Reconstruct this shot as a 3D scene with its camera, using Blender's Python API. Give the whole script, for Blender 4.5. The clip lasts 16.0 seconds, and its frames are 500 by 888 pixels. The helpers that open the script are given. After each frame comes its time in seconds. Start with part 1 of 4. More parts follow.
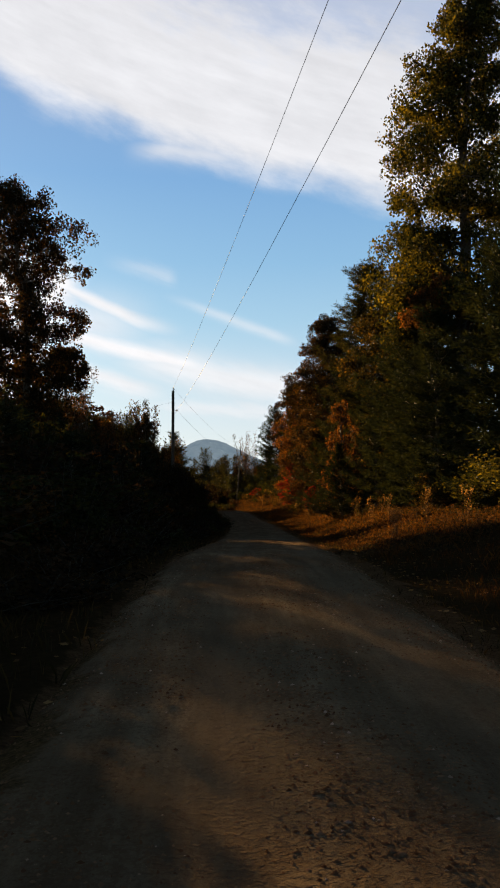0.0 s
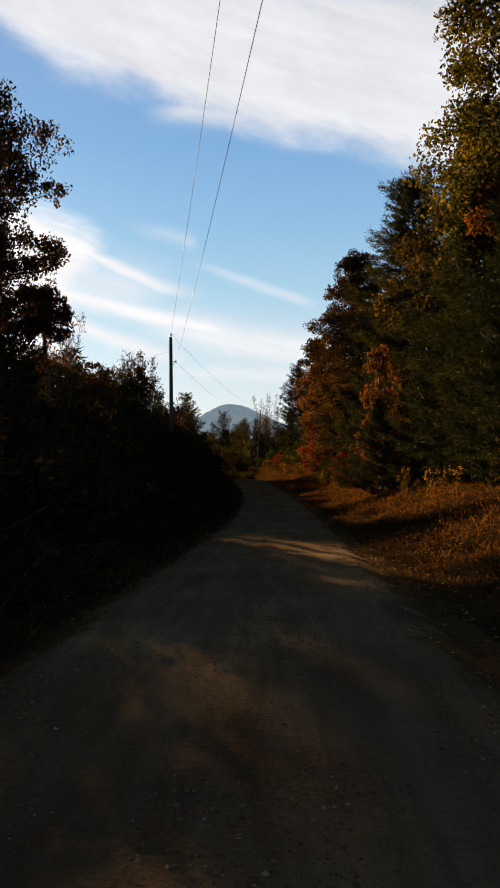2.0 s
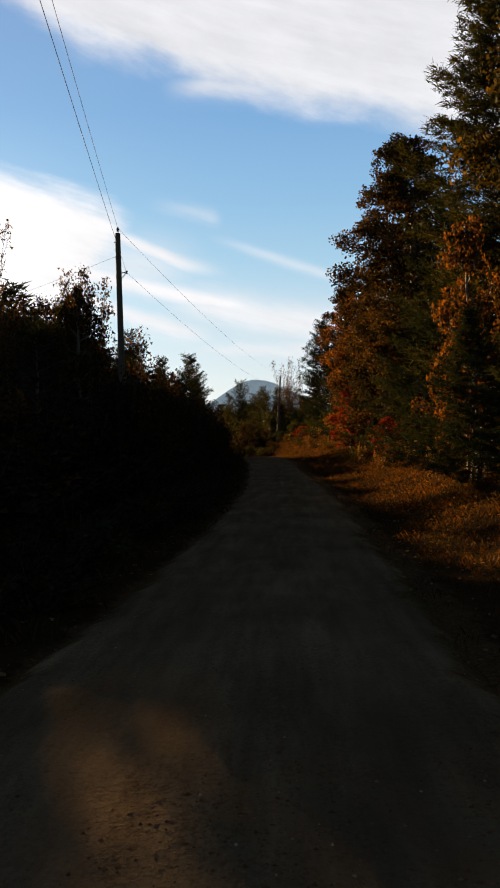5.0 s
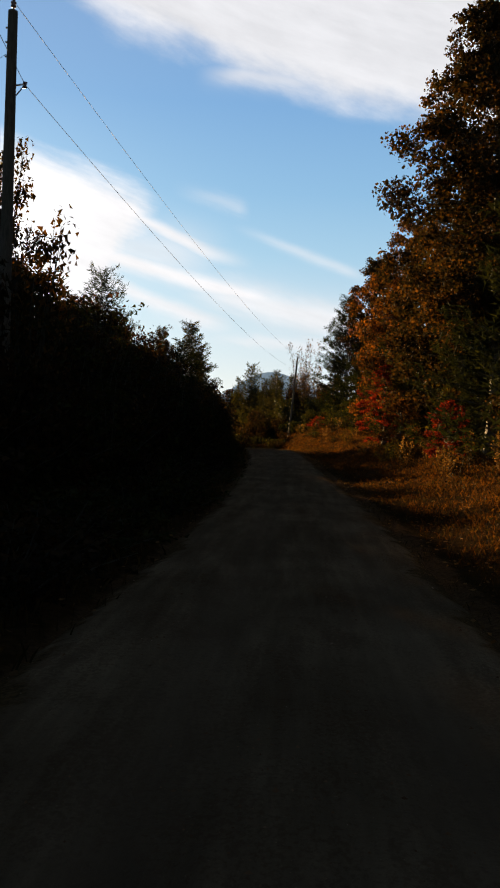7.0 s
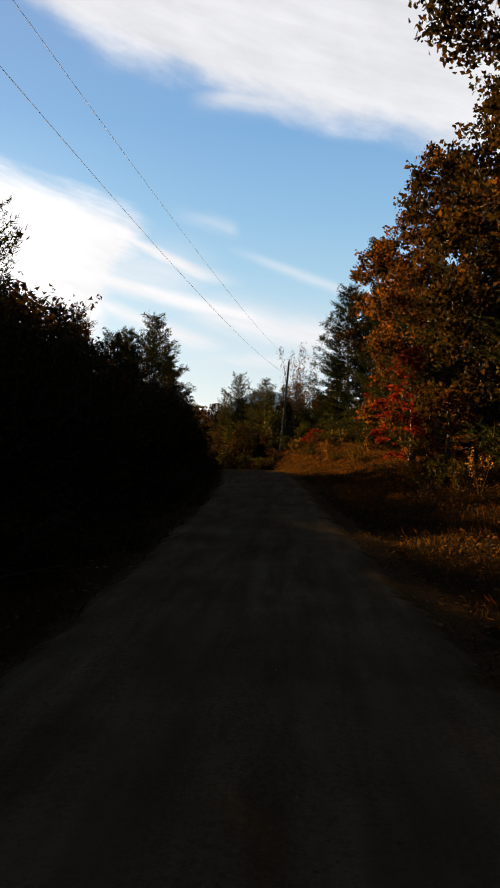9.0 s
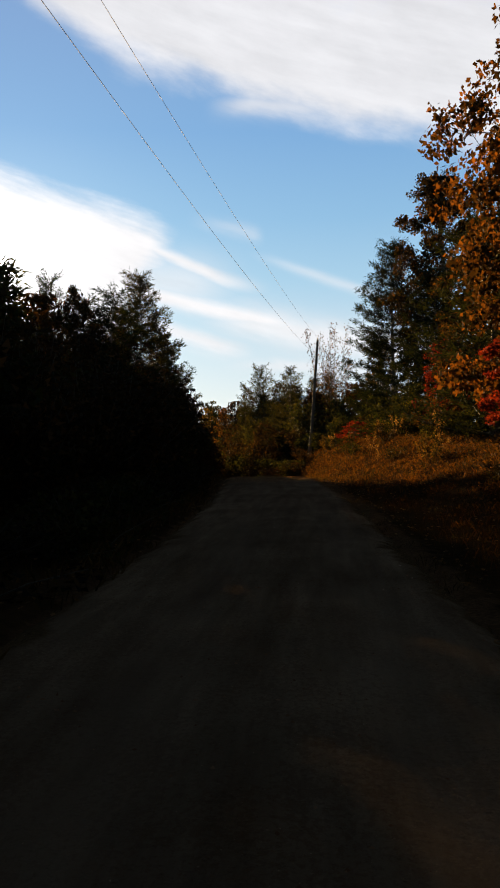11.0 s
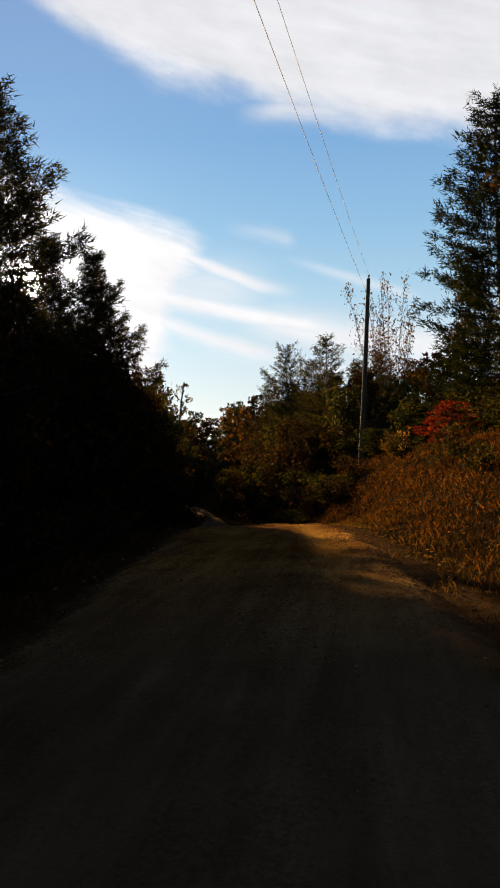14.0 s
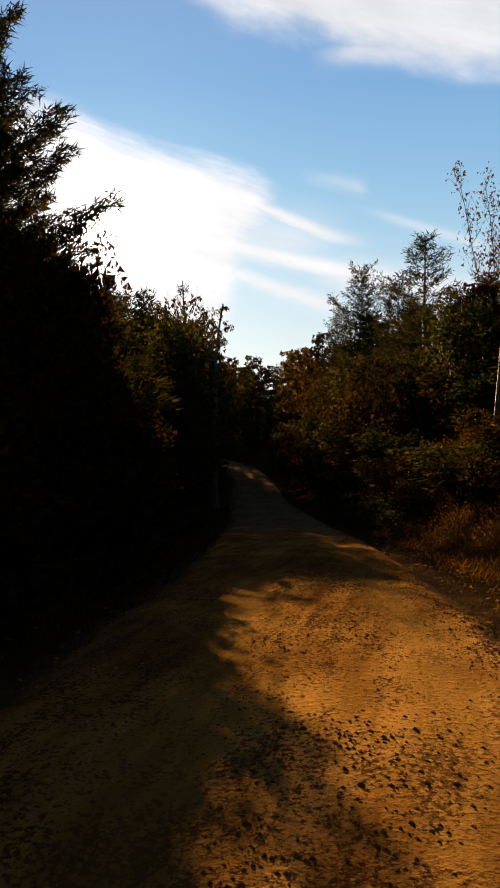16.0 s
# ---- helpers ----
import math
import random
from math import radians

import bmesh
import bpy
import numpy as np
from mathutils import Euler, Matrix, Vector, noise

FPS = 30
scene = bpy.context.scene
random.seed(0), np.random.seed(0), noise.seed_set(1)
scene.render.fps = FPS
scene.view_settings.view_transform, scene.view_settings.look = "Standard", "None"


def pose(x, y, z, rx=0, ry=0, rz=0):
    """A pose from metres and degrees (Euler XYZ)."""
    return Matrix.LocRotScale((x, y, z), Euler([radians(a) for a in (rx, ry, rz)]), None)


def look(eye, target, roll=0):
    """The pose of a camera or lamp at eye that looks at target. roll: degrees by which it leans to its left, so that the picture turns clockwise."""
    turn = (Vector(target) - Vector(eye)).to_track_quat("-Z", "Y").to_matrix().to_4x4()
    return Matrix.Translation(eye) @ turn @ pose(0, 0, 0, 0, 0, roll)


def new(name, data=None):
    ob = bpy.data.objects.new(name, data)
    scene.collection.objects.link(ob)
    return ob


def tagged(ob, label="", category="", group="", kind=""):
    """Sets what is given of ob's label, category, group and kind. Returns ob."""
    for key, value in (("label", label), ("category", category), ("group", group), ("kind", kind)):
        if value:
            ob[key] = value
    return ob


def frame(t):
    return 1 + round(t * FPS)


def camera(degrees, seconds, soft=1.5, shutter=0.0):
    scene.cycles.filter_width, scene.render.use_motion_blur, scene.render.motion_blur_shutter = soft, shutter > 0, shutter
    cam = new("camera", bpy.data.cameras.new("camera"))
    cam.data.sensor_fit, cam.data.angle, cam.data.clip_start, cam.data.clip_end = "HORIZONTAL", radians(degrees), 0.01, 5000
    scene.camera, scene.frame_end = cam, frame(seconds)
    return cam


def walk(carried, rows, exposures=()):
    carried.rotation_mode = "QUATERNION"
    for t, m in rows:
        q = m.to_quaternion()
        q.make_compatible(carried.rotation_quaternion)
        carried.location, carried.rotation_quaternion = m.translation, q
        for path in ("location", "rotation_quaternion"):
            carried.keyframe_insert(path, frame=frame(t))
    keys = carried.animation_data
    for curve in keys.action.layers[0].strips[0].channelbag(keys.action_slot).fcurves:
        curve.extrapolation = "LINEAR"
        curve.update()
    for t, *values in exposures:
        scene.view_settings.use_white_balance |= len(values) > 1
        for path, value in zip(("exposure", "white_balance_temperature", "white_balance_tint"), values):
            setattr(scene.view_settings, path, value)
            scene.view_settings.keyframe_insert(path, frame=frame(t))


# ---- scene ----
cam = camera(33.0, 16.0, soft=2.0)
PATH = [
    (0, (-0.573, -0.928, 0.41), (-0.521, 1.069, 0.512), -0.1),
    (0.5, (-0.323, 1.934, 0.48), (-0.283, 3.933, 0.55), 0.4),
    (1, (-0.125, 4.883, 0.555), (-0.102, 6.882, 0.61), -0.5),
    (1.5, (0.067, 7.825, 0.61), (0.064, 9.824, 0.671), -1.0),
    (2, (0.23, 11.121, 0.592), (0.225, 13.121, 0.611), -0.6),
    (2.5, (0.412, 14.349, 0.588), (0.395, 16.349, 0.595), -1.3),
    (3, (0.561, 17.459, 0.592), (0.534, 19.459, 0.568), -1.6),
    (3.5, (0.721, 20.761, 0.485), (0.653, 22.76, 0.495), -2.6),
    (3.7, (0.774, 22.069, 0.465), (0.716, 24.069, 0.452), -1.7),
    (5.8, (1.439, 36.664, -0.286), (1.362, 38.662, -0.323), -1.6),
    (6, (1.376, 38.103, -0.349), (1.291, 40.102, -0.369), -0.4),
    (6.5, (1.369, 42.165, -0.476), (1.277, 44.162, -0.542), 1.1),
    (7, (1.361, 46.323, -0.586), (1.263, 48.32, -0.64), 2.0),
    (7.5, (1.422, 50.38, -0.761), (1.326, 52.378, -0.787), 2.3),
    (8, (1.497, 54.496, -0.808), (1.411, 56.494, -0.807), 2.0),
    (8.5, (1.689, 58.604, -0.92), (1.597, 60.602, -0.915), 0.7),
    (9, (1.728, 62.661, -0.931), (1.639, 64.659, -0.939), 0.9),
    (9.5, (1.773, 67.204, -1.147), (1.666, 69.201, -1.16), 0.8),
    (10, (1.807, 71.289, -1.127), (1.656, 73.283, -1.129), -0.5),
    (10.2, (1.752, 72.945, -1.185), (1.593, 74.939, -1.181), -0.4),
    (12.3, (1.48, 91.478, -1.49), (1.281, 93.469, -1.485), -2.5),
    (12.5, (1.513, 93.371, -1.47), (1.294, 95.359, -1.485), -3.1),
    (13, (1.299, 98.103, -1.471), (1.057, 100.089, -1.451), -3.0),
    (13.5, (1.062, 102.739, -1.425), (0.815, 104.723, -1.393), -3.1),
    (14, (0.703, 107.284, -1.343), (0.456, 109.268, -1.325), -2.2),
    (14.5, (0.347, 111.782, -1.312), (0.067, 113.762, -1.306), -1.3),
    (15, (-0.086, 116.457, -1.248), (-0.41, 118.43, -1.277), 0.8),
    (15.5, (-0.612, 120.953, -1.256), (-0.977, 122.918, -1.328), 0.0),
    (16, (-1.237, 125.541, -1.514), (-1.64, 127.498, -1.606), -0.8),
]
walk(cam, [(t, look(eye, target, roll)) for t, eye, target, roll in PATH], exposures=[(0, 3.0), (16, 3.0)])
SUN_ENERGY = 5.0
CLOUD_R, CLOUD_G, CLOUD_B = 2.34, 2.31, 2.35
SKY_TINT = (0.194, 0.255, 0.307)

# ---- world and sun ----
SUN_AZ, SUN_EL = -21.65, 11.55          # degrees: azimuth from +y to the right, height over the horizon
sun_dir = Vector((math.sin(radians(SUN_AZ)) * math.cos(radians(SUN_EL)), math.cos(radians(SUN_AZ)) * math.cos(radians(SUN_EL)), math.sin(radians(SUN_EL))))
SKY = 0.05


class Nodes:
    """Short calls for building node trees."""

    def __init__(self, tree):
        self.tree = tree
        tree.nodes.clear()

    def add(self, kind):
        return self.tree.nodes.new(kind)

    def link(self, a, b):
        self.tree.links.new(a, b)

    def put(self, socket, value):
        if hasattr(value, "is_linked"):
            self.link(value, socket)
        else:
            socket.default_value = value

    def math(self, op, a, b=0.0, c=0.0, clamp=False):
        n = self.add("ShaderNodeMath")
        n.operation, n.use_clamp = op, clamp
        for s, v in zip(n.inputs, (a, b, c)):
            self.put(s, v)
        return n.outputs[0]

    def smooth(self, x, lo, hi, to0=0.0, to1=1.0):
        n = self.add("ShaderNodeMapRange")
        n.interpolation_type = "SMOOTHSTEP"
        for s, v in zip(n.inputs, (x, lo, hi, to0, to1)):
            self.put(s, v)
        return n.outputs[0]

    def noise(self, vec, scale, detail=4.0, rough=0.55, lac=2.0):
        n = self.add("ShaderNodeTexNoise")
        if vec is not None:
            self.link(vec, n.inputs["Vector"])
        n.inputs["Scale"].default_value, n.inputs["Detail"].default_value, n.inputs["Roughness"].default_value = scale, detail, rough
        n.inputs["Lacunarity"].default_value = lac
        return n.outputs["Fac"]

    def mix(self, fac, a, b, blend="MIX"):
        n = self.add("ShaderNodeMix")
        n.data_type, n.blend_type = "RGBA", blend
        self.put(n.inputs[0], fac)
        self.put(n.inputs[6], a)
        self.put(n.inputs[7], b)
        return n.outputs[2]

    def ramp(self, fac, stops):
        n = self.add("ShaderNodeValToRGB")
        els = n.color_ramp.elements
        while len(els) < len(stops):
            els.new(0.5)
        for e, (p, c) in zip(els, stops):
            e.position, e.color = p, (*c, 1)
        self.link(fac, n.inputs[0])
        return n.outputs[0]


world = bpy.data.worlds.new("sky")
scene.world = world
world.use_nodes = True
w = Nodes(world.node_tree)
sky = w.add("ShaderNodeTexSky")
sky.sky_type, sky.sun_disc, sky.sun_elevation, sky.sun_rotation = "NISHITA", False, radians(SUN_EL), radians(SUN_AZ)
sky.altitude, sky.air_density, sky.dust_density, sky.ozone_density = 300, 1.0, 0.6, 2.5
coord = w.add("ShaderNodeTexCoord").outputs["Generated"]
sep = w.add("ShaderNodeSeparateXYZ")
w.link(coord, sep.inputs[0])
sx, sy, sz = sep.outputs
az = w.math("MULTIPLY", w.math("ARCTAN2", sx, sy), 57.2958)
el = w.math("MULTIPLY", w.math("ARCSINE", sz), 57.2958)


def sky_noise(ka, kp, scale, seed, detail=5.0, rough=0.55):
    """Noise stretched along the streaks of the high cloud."""
    slant = w.math("ADD", el, w.math("MULTIPLY", az, 0.27))
    comb = w.add("ShaderNodeCombineXYZ")
    w.link(w.math("MULTIPLY", az, ka), comb.inputs[0])
    w.link(w.math("MULTIPLY", slant, kp), comb.inputs[1])
    comb.inputs[2].default_value = seed
    return w.math("SUBTRACT", w.noise(comb.outputs[0], scale, detail, rough), 0.5)


def along(points):
    """A height in degrees, from -10 to 50, as a function of the azimuth (-40 to 40)."""
    f = w.math("DIVIDE", w.math("ADD", az, 40.0), 80.0, clamp=True)
    v = w.ramp(f, [((a + 40) / 80, ((h + 10) / 60,) * 3) for a, h in points])
    return w.math("SUBTRACT", w.math("MULTIPLY", v, 60.0), 10.0)


warp, puff = sky_noise(0.10, 0.22, 1.0, 3.1, 3), sky_noise(0.20, 0.46, 1.0, 7.7, 8, 0.62)
fine, comb_out = sky_noise(0.13, 0.85, 1.0, 5.2, 7, 0.6), sky_noise(0.5, 0.9, 1.0, 2.4, 6, 0.65)
# the broad high band, thinner along its upper rim, with a tongue below its rim
rim = along([(-40, 36.0), (-24, 29.8), (-17.4, 26.2), (-12.5, 24.0), (-8.0, 23.2), (-4.8, 22.3), (-1.4, 21.3), (2.5, 20.4), (6.0, 19.8), (9.5, 18.7), (16, 16.8), (40, 10)])
depth = w.math("ADD", w.math("SUBTRACT", el, rim), w.math("ADD", w.math("MULTIPLY", puff, 2.6), w.math("MULTIPLY", warp, 2.0)))
band = w.math("MULTIPLY", w.smooth(depth, -0.9, 1.9), w.smooth(w.math("ADD", depth, w.math("MULTIPLY", puff, 8.0)), 12.5, 6.5, 0.45, 1.0))
band = w.math("MULTIPLY", band, w.smooth(w.math("ABSOLUTE", az), 70.0, 35.0))
band = w.math("MULTIPLY", band, w.smooth(el, 48.0, 34.0))


def streak(points, width, gain, start, end, ragged=0.7):
    """One streak of cloud along points, which fades in and out over start and end (pairs of azimuths)."""
    d = w.math("SUBTRACT", w.math("ADD", el, w.math("MULTIPLY", fine, ragged)), along(points))
    d = w.math("DIVIDE", w.math("ADD", d, w.math("MULTIPLY", comb_out, ragged * 0.6)), width)
    g = w.math("EXPONENT", w.math("MULTIPLY", w.math("MULTIPLY", d, d), -1.0))
    g = w.math("MULTIPLY", g, w.math("MULTIPLY", w.smooth(az, *start), w.smooth(az, end[1], end[0])))
    return w.math("MULTIPLY", g, gain)


def most(*fields):
    total_field = fields[0]
    for f in fields[1:]:
        total_field = w.math("MAXIMUM", total_field, f)
    return total_field


tongue = streak([(-40, 22.2), (-7, 21.9), (-4, 22.0), (0, 21.6), (40, 15)], 0.62, 0.75, (-7.6, -4.0), (-1, 3))
# the bright mass round the sun, ending in a thin tail
crown_line = along([(-40, 21.0), (-24, 18.9), (-20.5, 17.6), (-15.7, 16.2), (-12, 15.0), (-10.2, 14.3), (-6, 11.0), (40, 9)])
foot_line = along([(-40, -9.0), (-17.0, -4.0), (-14.0, 4.0), (-12.3, 9.3), (-11, 11.7), (-9.5, 12.7), (-6, 11), (40, 9)])
inside = w.math("ADD", w.math("SUBTRACT", crown_line, el), w.math("ADD", w.math("MULTIPLY", puff, 2.0), w.math("MULTIPLY", fine, 2.2)))
over = w.math("ADD", w.math("SUBTRACT", el, foot_line), w.math("MULTIPLY", w.math("ADD", fine, puff), 4.5))
mass = w.math("MULTIPLY", w.smooth(inside, -0.9, 1.5), w.smooth(over, -3.2, 2.6))
mass = w.math("MULTIPLY", mass, w.smooth(w.math("ADD", az, w.math("MULTIPLY", comb_out, 2.0)), -8.6, -11.2))
tail = streak([(-40, 19.0), (-12, 13.7), (-9.4, 12.5), (-6.1, 11.15), (-3.5, 10.5), (40, 5)], 0.48, 0.95, (-13.0, -11.0), (-7.5, -2.5), 0.5)
veil = w.math("MULTIPLY", streak([(-40, 12.0), (-9, 11.0), (40, 9)], 1.6, 0.6, (-16, -12.5), (-9, -4)), 1.0)
second = streak([(-40, 17.2), (-14.2, 10.75), (-9.4, 9.85), (-5.5, 8.95), (-1, 7.95), (3, 7.15), (40, 1)], 0.62, 1.05, (-17, -14), (-4, 2.0), 0.6)
fan = streak([(-40, 17.0), (-8, 9.0), (-4, 8.3), (0, 7.3), (4, 6.7), (9, 5.6), (40, 0)], 1.15, 0.85, (-9, -3.5), (6, 14), 1.1)
third = streak([(-40, 18.0), (-13.3, 9.3), (-9.5, 7.65), (-6.1, 6.6), (-3, 6.2), (40, 1)], 0.55, 0.85, (-18, -13), (-7, -3.5), 0.8)
lowest = streak([(-40, 11.0), (-6, 5.6), (0, 5.3), (40, 2)], 0.5, 0.55, (-7, -2), (2, 6), 1.4)
thin = most(streak([(-40, 20.0), (-7.5, 14.9), (-3.6, 14.0), (40, 3)], 0.42, 0.30, (-9, -5), (-4.2, -3.2), 0.9), streak([(-40, 24.0), (-3, 12.4), (3.6, 10.1), (40, 0)], 0.32, 0.42, (-5, 0), (3, 5.2), 0.4))
low = w.math("MULTIPLY", most(mass, tail, veil, second, fan, third, lowest, thin), w.smooth(w.math("ABSOLUTE", az), 75.0, 30.0), clamp=True)
far_side = w.math("MULTIPLY", w.smooth(sky_noise(0.035, 0.07, 1.0, 11.0, 5), 0.0, 0.12), w.smooth(w.math("ABSOLUTE", az), 30.0, 70.0))
cloud = most(w.math("MULTIPLY", most(band, tongue), 0.93), low, w.math("MULTIPLY", far_side, 0.15))
cloud = w.math("MULTIPLY", cloud, w.smooth(el, -2.0, 3.0))
# glow of the sun in the thin cloud
dot = w.add("ShaderNodeVectorMath")
dot.operation = "DOT_PRODUCT"
w.link(coord, dot.inputs[0])
dot.inputs[1].default_value = sun_dir
cosine = w.math("MAXIMUM", dot.outputs["Value"], 0.0)
halo = w.math("ADD", w.math("MULTIPLY", w.math("POWER", cosine, 110.0), 0.16), w.math("MULTIPLY", w.math("POWER", cosine, 1100.0), 1.6))
core = w.math("MULTIPLY", w.smooth(cosine, 0.99975, 0.99990), 40.0)
white = w.add("ShaderNodeCombineColor")
for s, c in zip(white.inputs, (CLOUD_R, CLOUD_G, CLOUD_B)):
    s.default_value = c
lit = w.add("ShaderNodeVectorMath")
lit.operation = "SCALE"
w.link(white.outputs[0], lit.inputs[0])
w.link(w.math("ADD", w.math("ADD", w.smooth(el, 40.0, 8.0, 0.88, 1.0), w.math("MULTIPLY", w.math("ADD", puff, fine), 0.28)), halo), lit.inputs["Scale"])
# clear sky: the model's own gradient, paler towards the horizon
tinted = w.mix(1.0, sky.outputs[0], (*SKY_TINT, 1), "MULTIPLY")
clear = w.ramp(w.math("DIVIDE", el, 60.0, clamp=True), [(0.04, (0.735, 0.815, 0.870)), (0.13, (0.540, 0.730, 0.850)), (0.185, (0.390, 0.640, 0.825)), (0.25, (0.280, 0.535, 0.790)), (0.34, (0.205, 0.430, 0.745)), (0.50, (0.225, 0.375, 0.670)), (0.75, (0.10, 0.15, 0.25))])
clear = w.mix(1.0, clear, (2.66, 2.52, 2.46, 1), "MULTIPLY")
haze = w.mix(w.smooth(el, 55.0, 35.0, 0.3, 0.85), tinted, clear)
colour = w.mix(cloud, haze, lit.outputs[0])
glow = w.add("ShaderNodeVectorMath")
glow.operation = "SCALE"
glow.inputs[0].default_value = (CLOUD_R, CLOUD_G * 0.95, CLOUD_B * 0.82)
w.link(w.math("ADD", w.math("MULTIPLY", halo, 0.45), core), glow.inputs["Scale"])
total = w.add("ShaderNodeVectorMath")
total.operation = "ADD"
w.link(colour, total.inputs[0])
w.link(glow.outputs[0], total.inputs[1])
bg = w.add("ShaderNodeBackground")
bg.inputs["Strength"].default_value = SKY
w.link(total.outputs[0], bg.inputs["Color"])
w.link(bg.outputs[0], w.add("ShaderNodeOutputWorld").inputs["Surface"])

sun = new("sun", bpy.data.lights.new("sun", "SUN"))
sun.data.energy, sun.data.angle, sun.data.color = SUN_ENERGY, radians(0.53), (1.0, 0.63, 0.28)
sun.matrix_world = look(sun_dir * 100, (0, 0, 0))

# ---- materials ----
def material(name):
    m = bpy.data.materials.new(name)
    m.use_nodes = True
    return m, Nodes(m.node_tree)


def finish(n, shader, height=None, strength=0.5, distance=0.02):
    """Ends a material; height drives a bump on a principled shader."""
    if height is not None:
        b = n.add("ShaderNodeBump")
        b.inputs["Strength"].default_value, b.inputs["Distance"].default_value = strength, distance
        n.link(height, b.inputs["Height"])
        n.link(b.outputs[0], shader.inputs["Normal"])
    n.link(shader.outputs[0], n.add("ShaderNodeOutputMaterial").inputs["Surface"])


def principled(n, colour, rough=0.8, spec=0.3, metal=0.0):
    s = n.add("ShaderNodeBsdfPrincipled")
    n.put(s.inputs["Base Color"], colour if hasattr(colour, "is_linked") else (*colour, 1))
    n.put(s.inputs["Roughness"], rough)
    s.inputs["Specular IOR Level"].default_value, s.inputs["Metallic"].default_value = spec, metal
    return s


def earthy(n, colour, height, strength, distance, gloss=0.05):
    """Dusty soil: matt, with a broad coloured sheen towards a low sun."""
    d = n.add("ShaderNodeBsdfDiffuse")
    d.inputs["Roughness"].default_value = 1.0
    n.link(colour, d.inputs["Color"])
    b = n.add("ShaderNodeBump")
    b.inputs["Strength"].default_value, b.inputs["Distance"].default_value = strength, distance
    n.link(height, b.inputs["Height"])
    g = n.add("ShaderNodeBsdfGlossy")
    g.inputs["Roughness"].default_value = 1.0
    n.link(n.mix(1.0, colour, (3.6, 3.6, 3.6, 1), "MULTIPLY"), g.inputs["Color"])
    n.link(b.outputs[0], d.inputs["Normal"])
    n.link(b.outputs[0], g.inputs["Normal"])
    m = n.add("ShaderNodeMixShader")
    m.inputs[0].default_value = gloss
    n.link(d.outputs[0], m.inputs[1])
    n.link(g.outputs[0], m.inputs[2])
    n.link(m.outputs[0], n.add("ShaderNodeOutputMaterial").inputs["Surface"])


def foliage(name, dark, mid, light, glow=0.5, patch=0.35):
    """Leaves of mixed tint that let light through: leaf by leaf, and in larger patches."""
    m, n = material(name)
    island = n.add("ShaderNodeNewGeometry").outputs["Random Per Island"]
    place = n.add("ShaderNodeTexCoord").outputs["Object"]
    large = n.noise(place, patch, 3.0)
    f = n.math("ADD", n.math("MULTIPLY", island, 0.55), n.math("MULTIPLY", n.math("SUBTRACT", large, 0.22), 0.85), clamp=True)
    f = n.math("ADD", f, n.math("MULTIPLY", n.math("SUBTRACT", n.add("ShaderNodeObjectInfo").outputs["Random"], 0.5), 0.25), clamp=True)
    c = n.ramp(f, [(0.12, dark), (0.5, mid), (0.9, light)])
    d = n.add("ShaderNodeBsdfDiffuse")
    t = n.add("ShaderNodeBsdfTranslucent")
    g = n.add("ShaderNodeBsdfGlossy")
    g.inputs["Roughness"].default_value = 0.6
    g.inputs["Color"].default_value = (0.5, 0.5, 0.5, 1)
    n.link(c, d.inputs["Color"])
    hot = n.mix(1.0, c, (1.25, 0.98, 0.42, 1), "MULTIPLY")
    n.link(hot, t.inputs["Color"])
    a, b = n.add("ShaderNodeMixShader"), n.add("ShaderNodeMixShader")
    a.inputs[0].default_value, b.inputs[0].default_value = glow, 0.005
    n.link(d.outputs[0], a.inputs[1])
    n.link(t.outputs[0], a.inputs[2])
    n.link(a.outputs[0], b.inputs[1])
    n.link(g.outputs[0], b.inputs[2])
    n.link(b.outputs[0], n.add("ShaderNodeOutputMaterial").inputs["Surface"])
    return m


LEAF_OLIVE = foliage("leaf_olive", (0.0046, 0.0068, 0.0028), (0.0130, 0.0160, 0.0038), (0.0780, 0.0680, 0.0100), 0.30)
LEAF_GOLD = foliage("leaf_gold", (0.0070, 0.0085, 0.0032), (0.0220, 0.0180, 0.0050), (0.1100, 0.0660, 0.0120), 0.26)
LEAF_RUST = foliage("leaf_rust", (0.0055, 0.0058, 0.0030), (0.0160, 0.0120, 0.0045), (0.0800, 0.0380, 0.0090), 0.26)
LEAF_ORANGE = foliage("leaf_orange", (0.0075, 0.0068, 0.0032), (0.0260, 0.0150, 0.0050), (0.1200, 0.0480, 0.0095), 0.28)
LEAF_RED = foliage("leaf_red", (0.0198, 0.0053, 0.0038), (0.0722, 0.0091, 0.0053), (0.1824, 0.0243, 0.0084), 0.28)
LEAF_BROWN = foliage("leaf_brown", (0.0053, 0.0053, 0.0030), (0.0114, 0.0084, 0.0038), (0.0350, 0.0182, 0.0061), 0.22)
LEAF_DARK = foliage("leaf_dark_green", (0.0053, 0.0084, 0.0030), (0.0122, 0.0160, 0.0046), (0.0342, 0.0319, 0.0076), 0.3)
NEEDLE = foliage("pine_needle", (0.0045, 0.0075, 0.0038), (0.0095, 0.0145, 0.0060), (0.0240, 0.0290, 0.0090), 0.15, 0.6)
NEEDLE_WARM = foliage("pine_needle_warm", (0.0060, 0.0090, 0.0042), (0.0150, 0.0180, 0.0065), (0.0430, 0.0390, 0.0110), 0.18, 0.6)
GRASS_DRY = foliage("grass_dry", (0.0100, 0.0062, 0.0024), (0.0280, 0.0135, 0.0034), (0.0800, 0.0345, 0.0065), 0.32, 0.5)
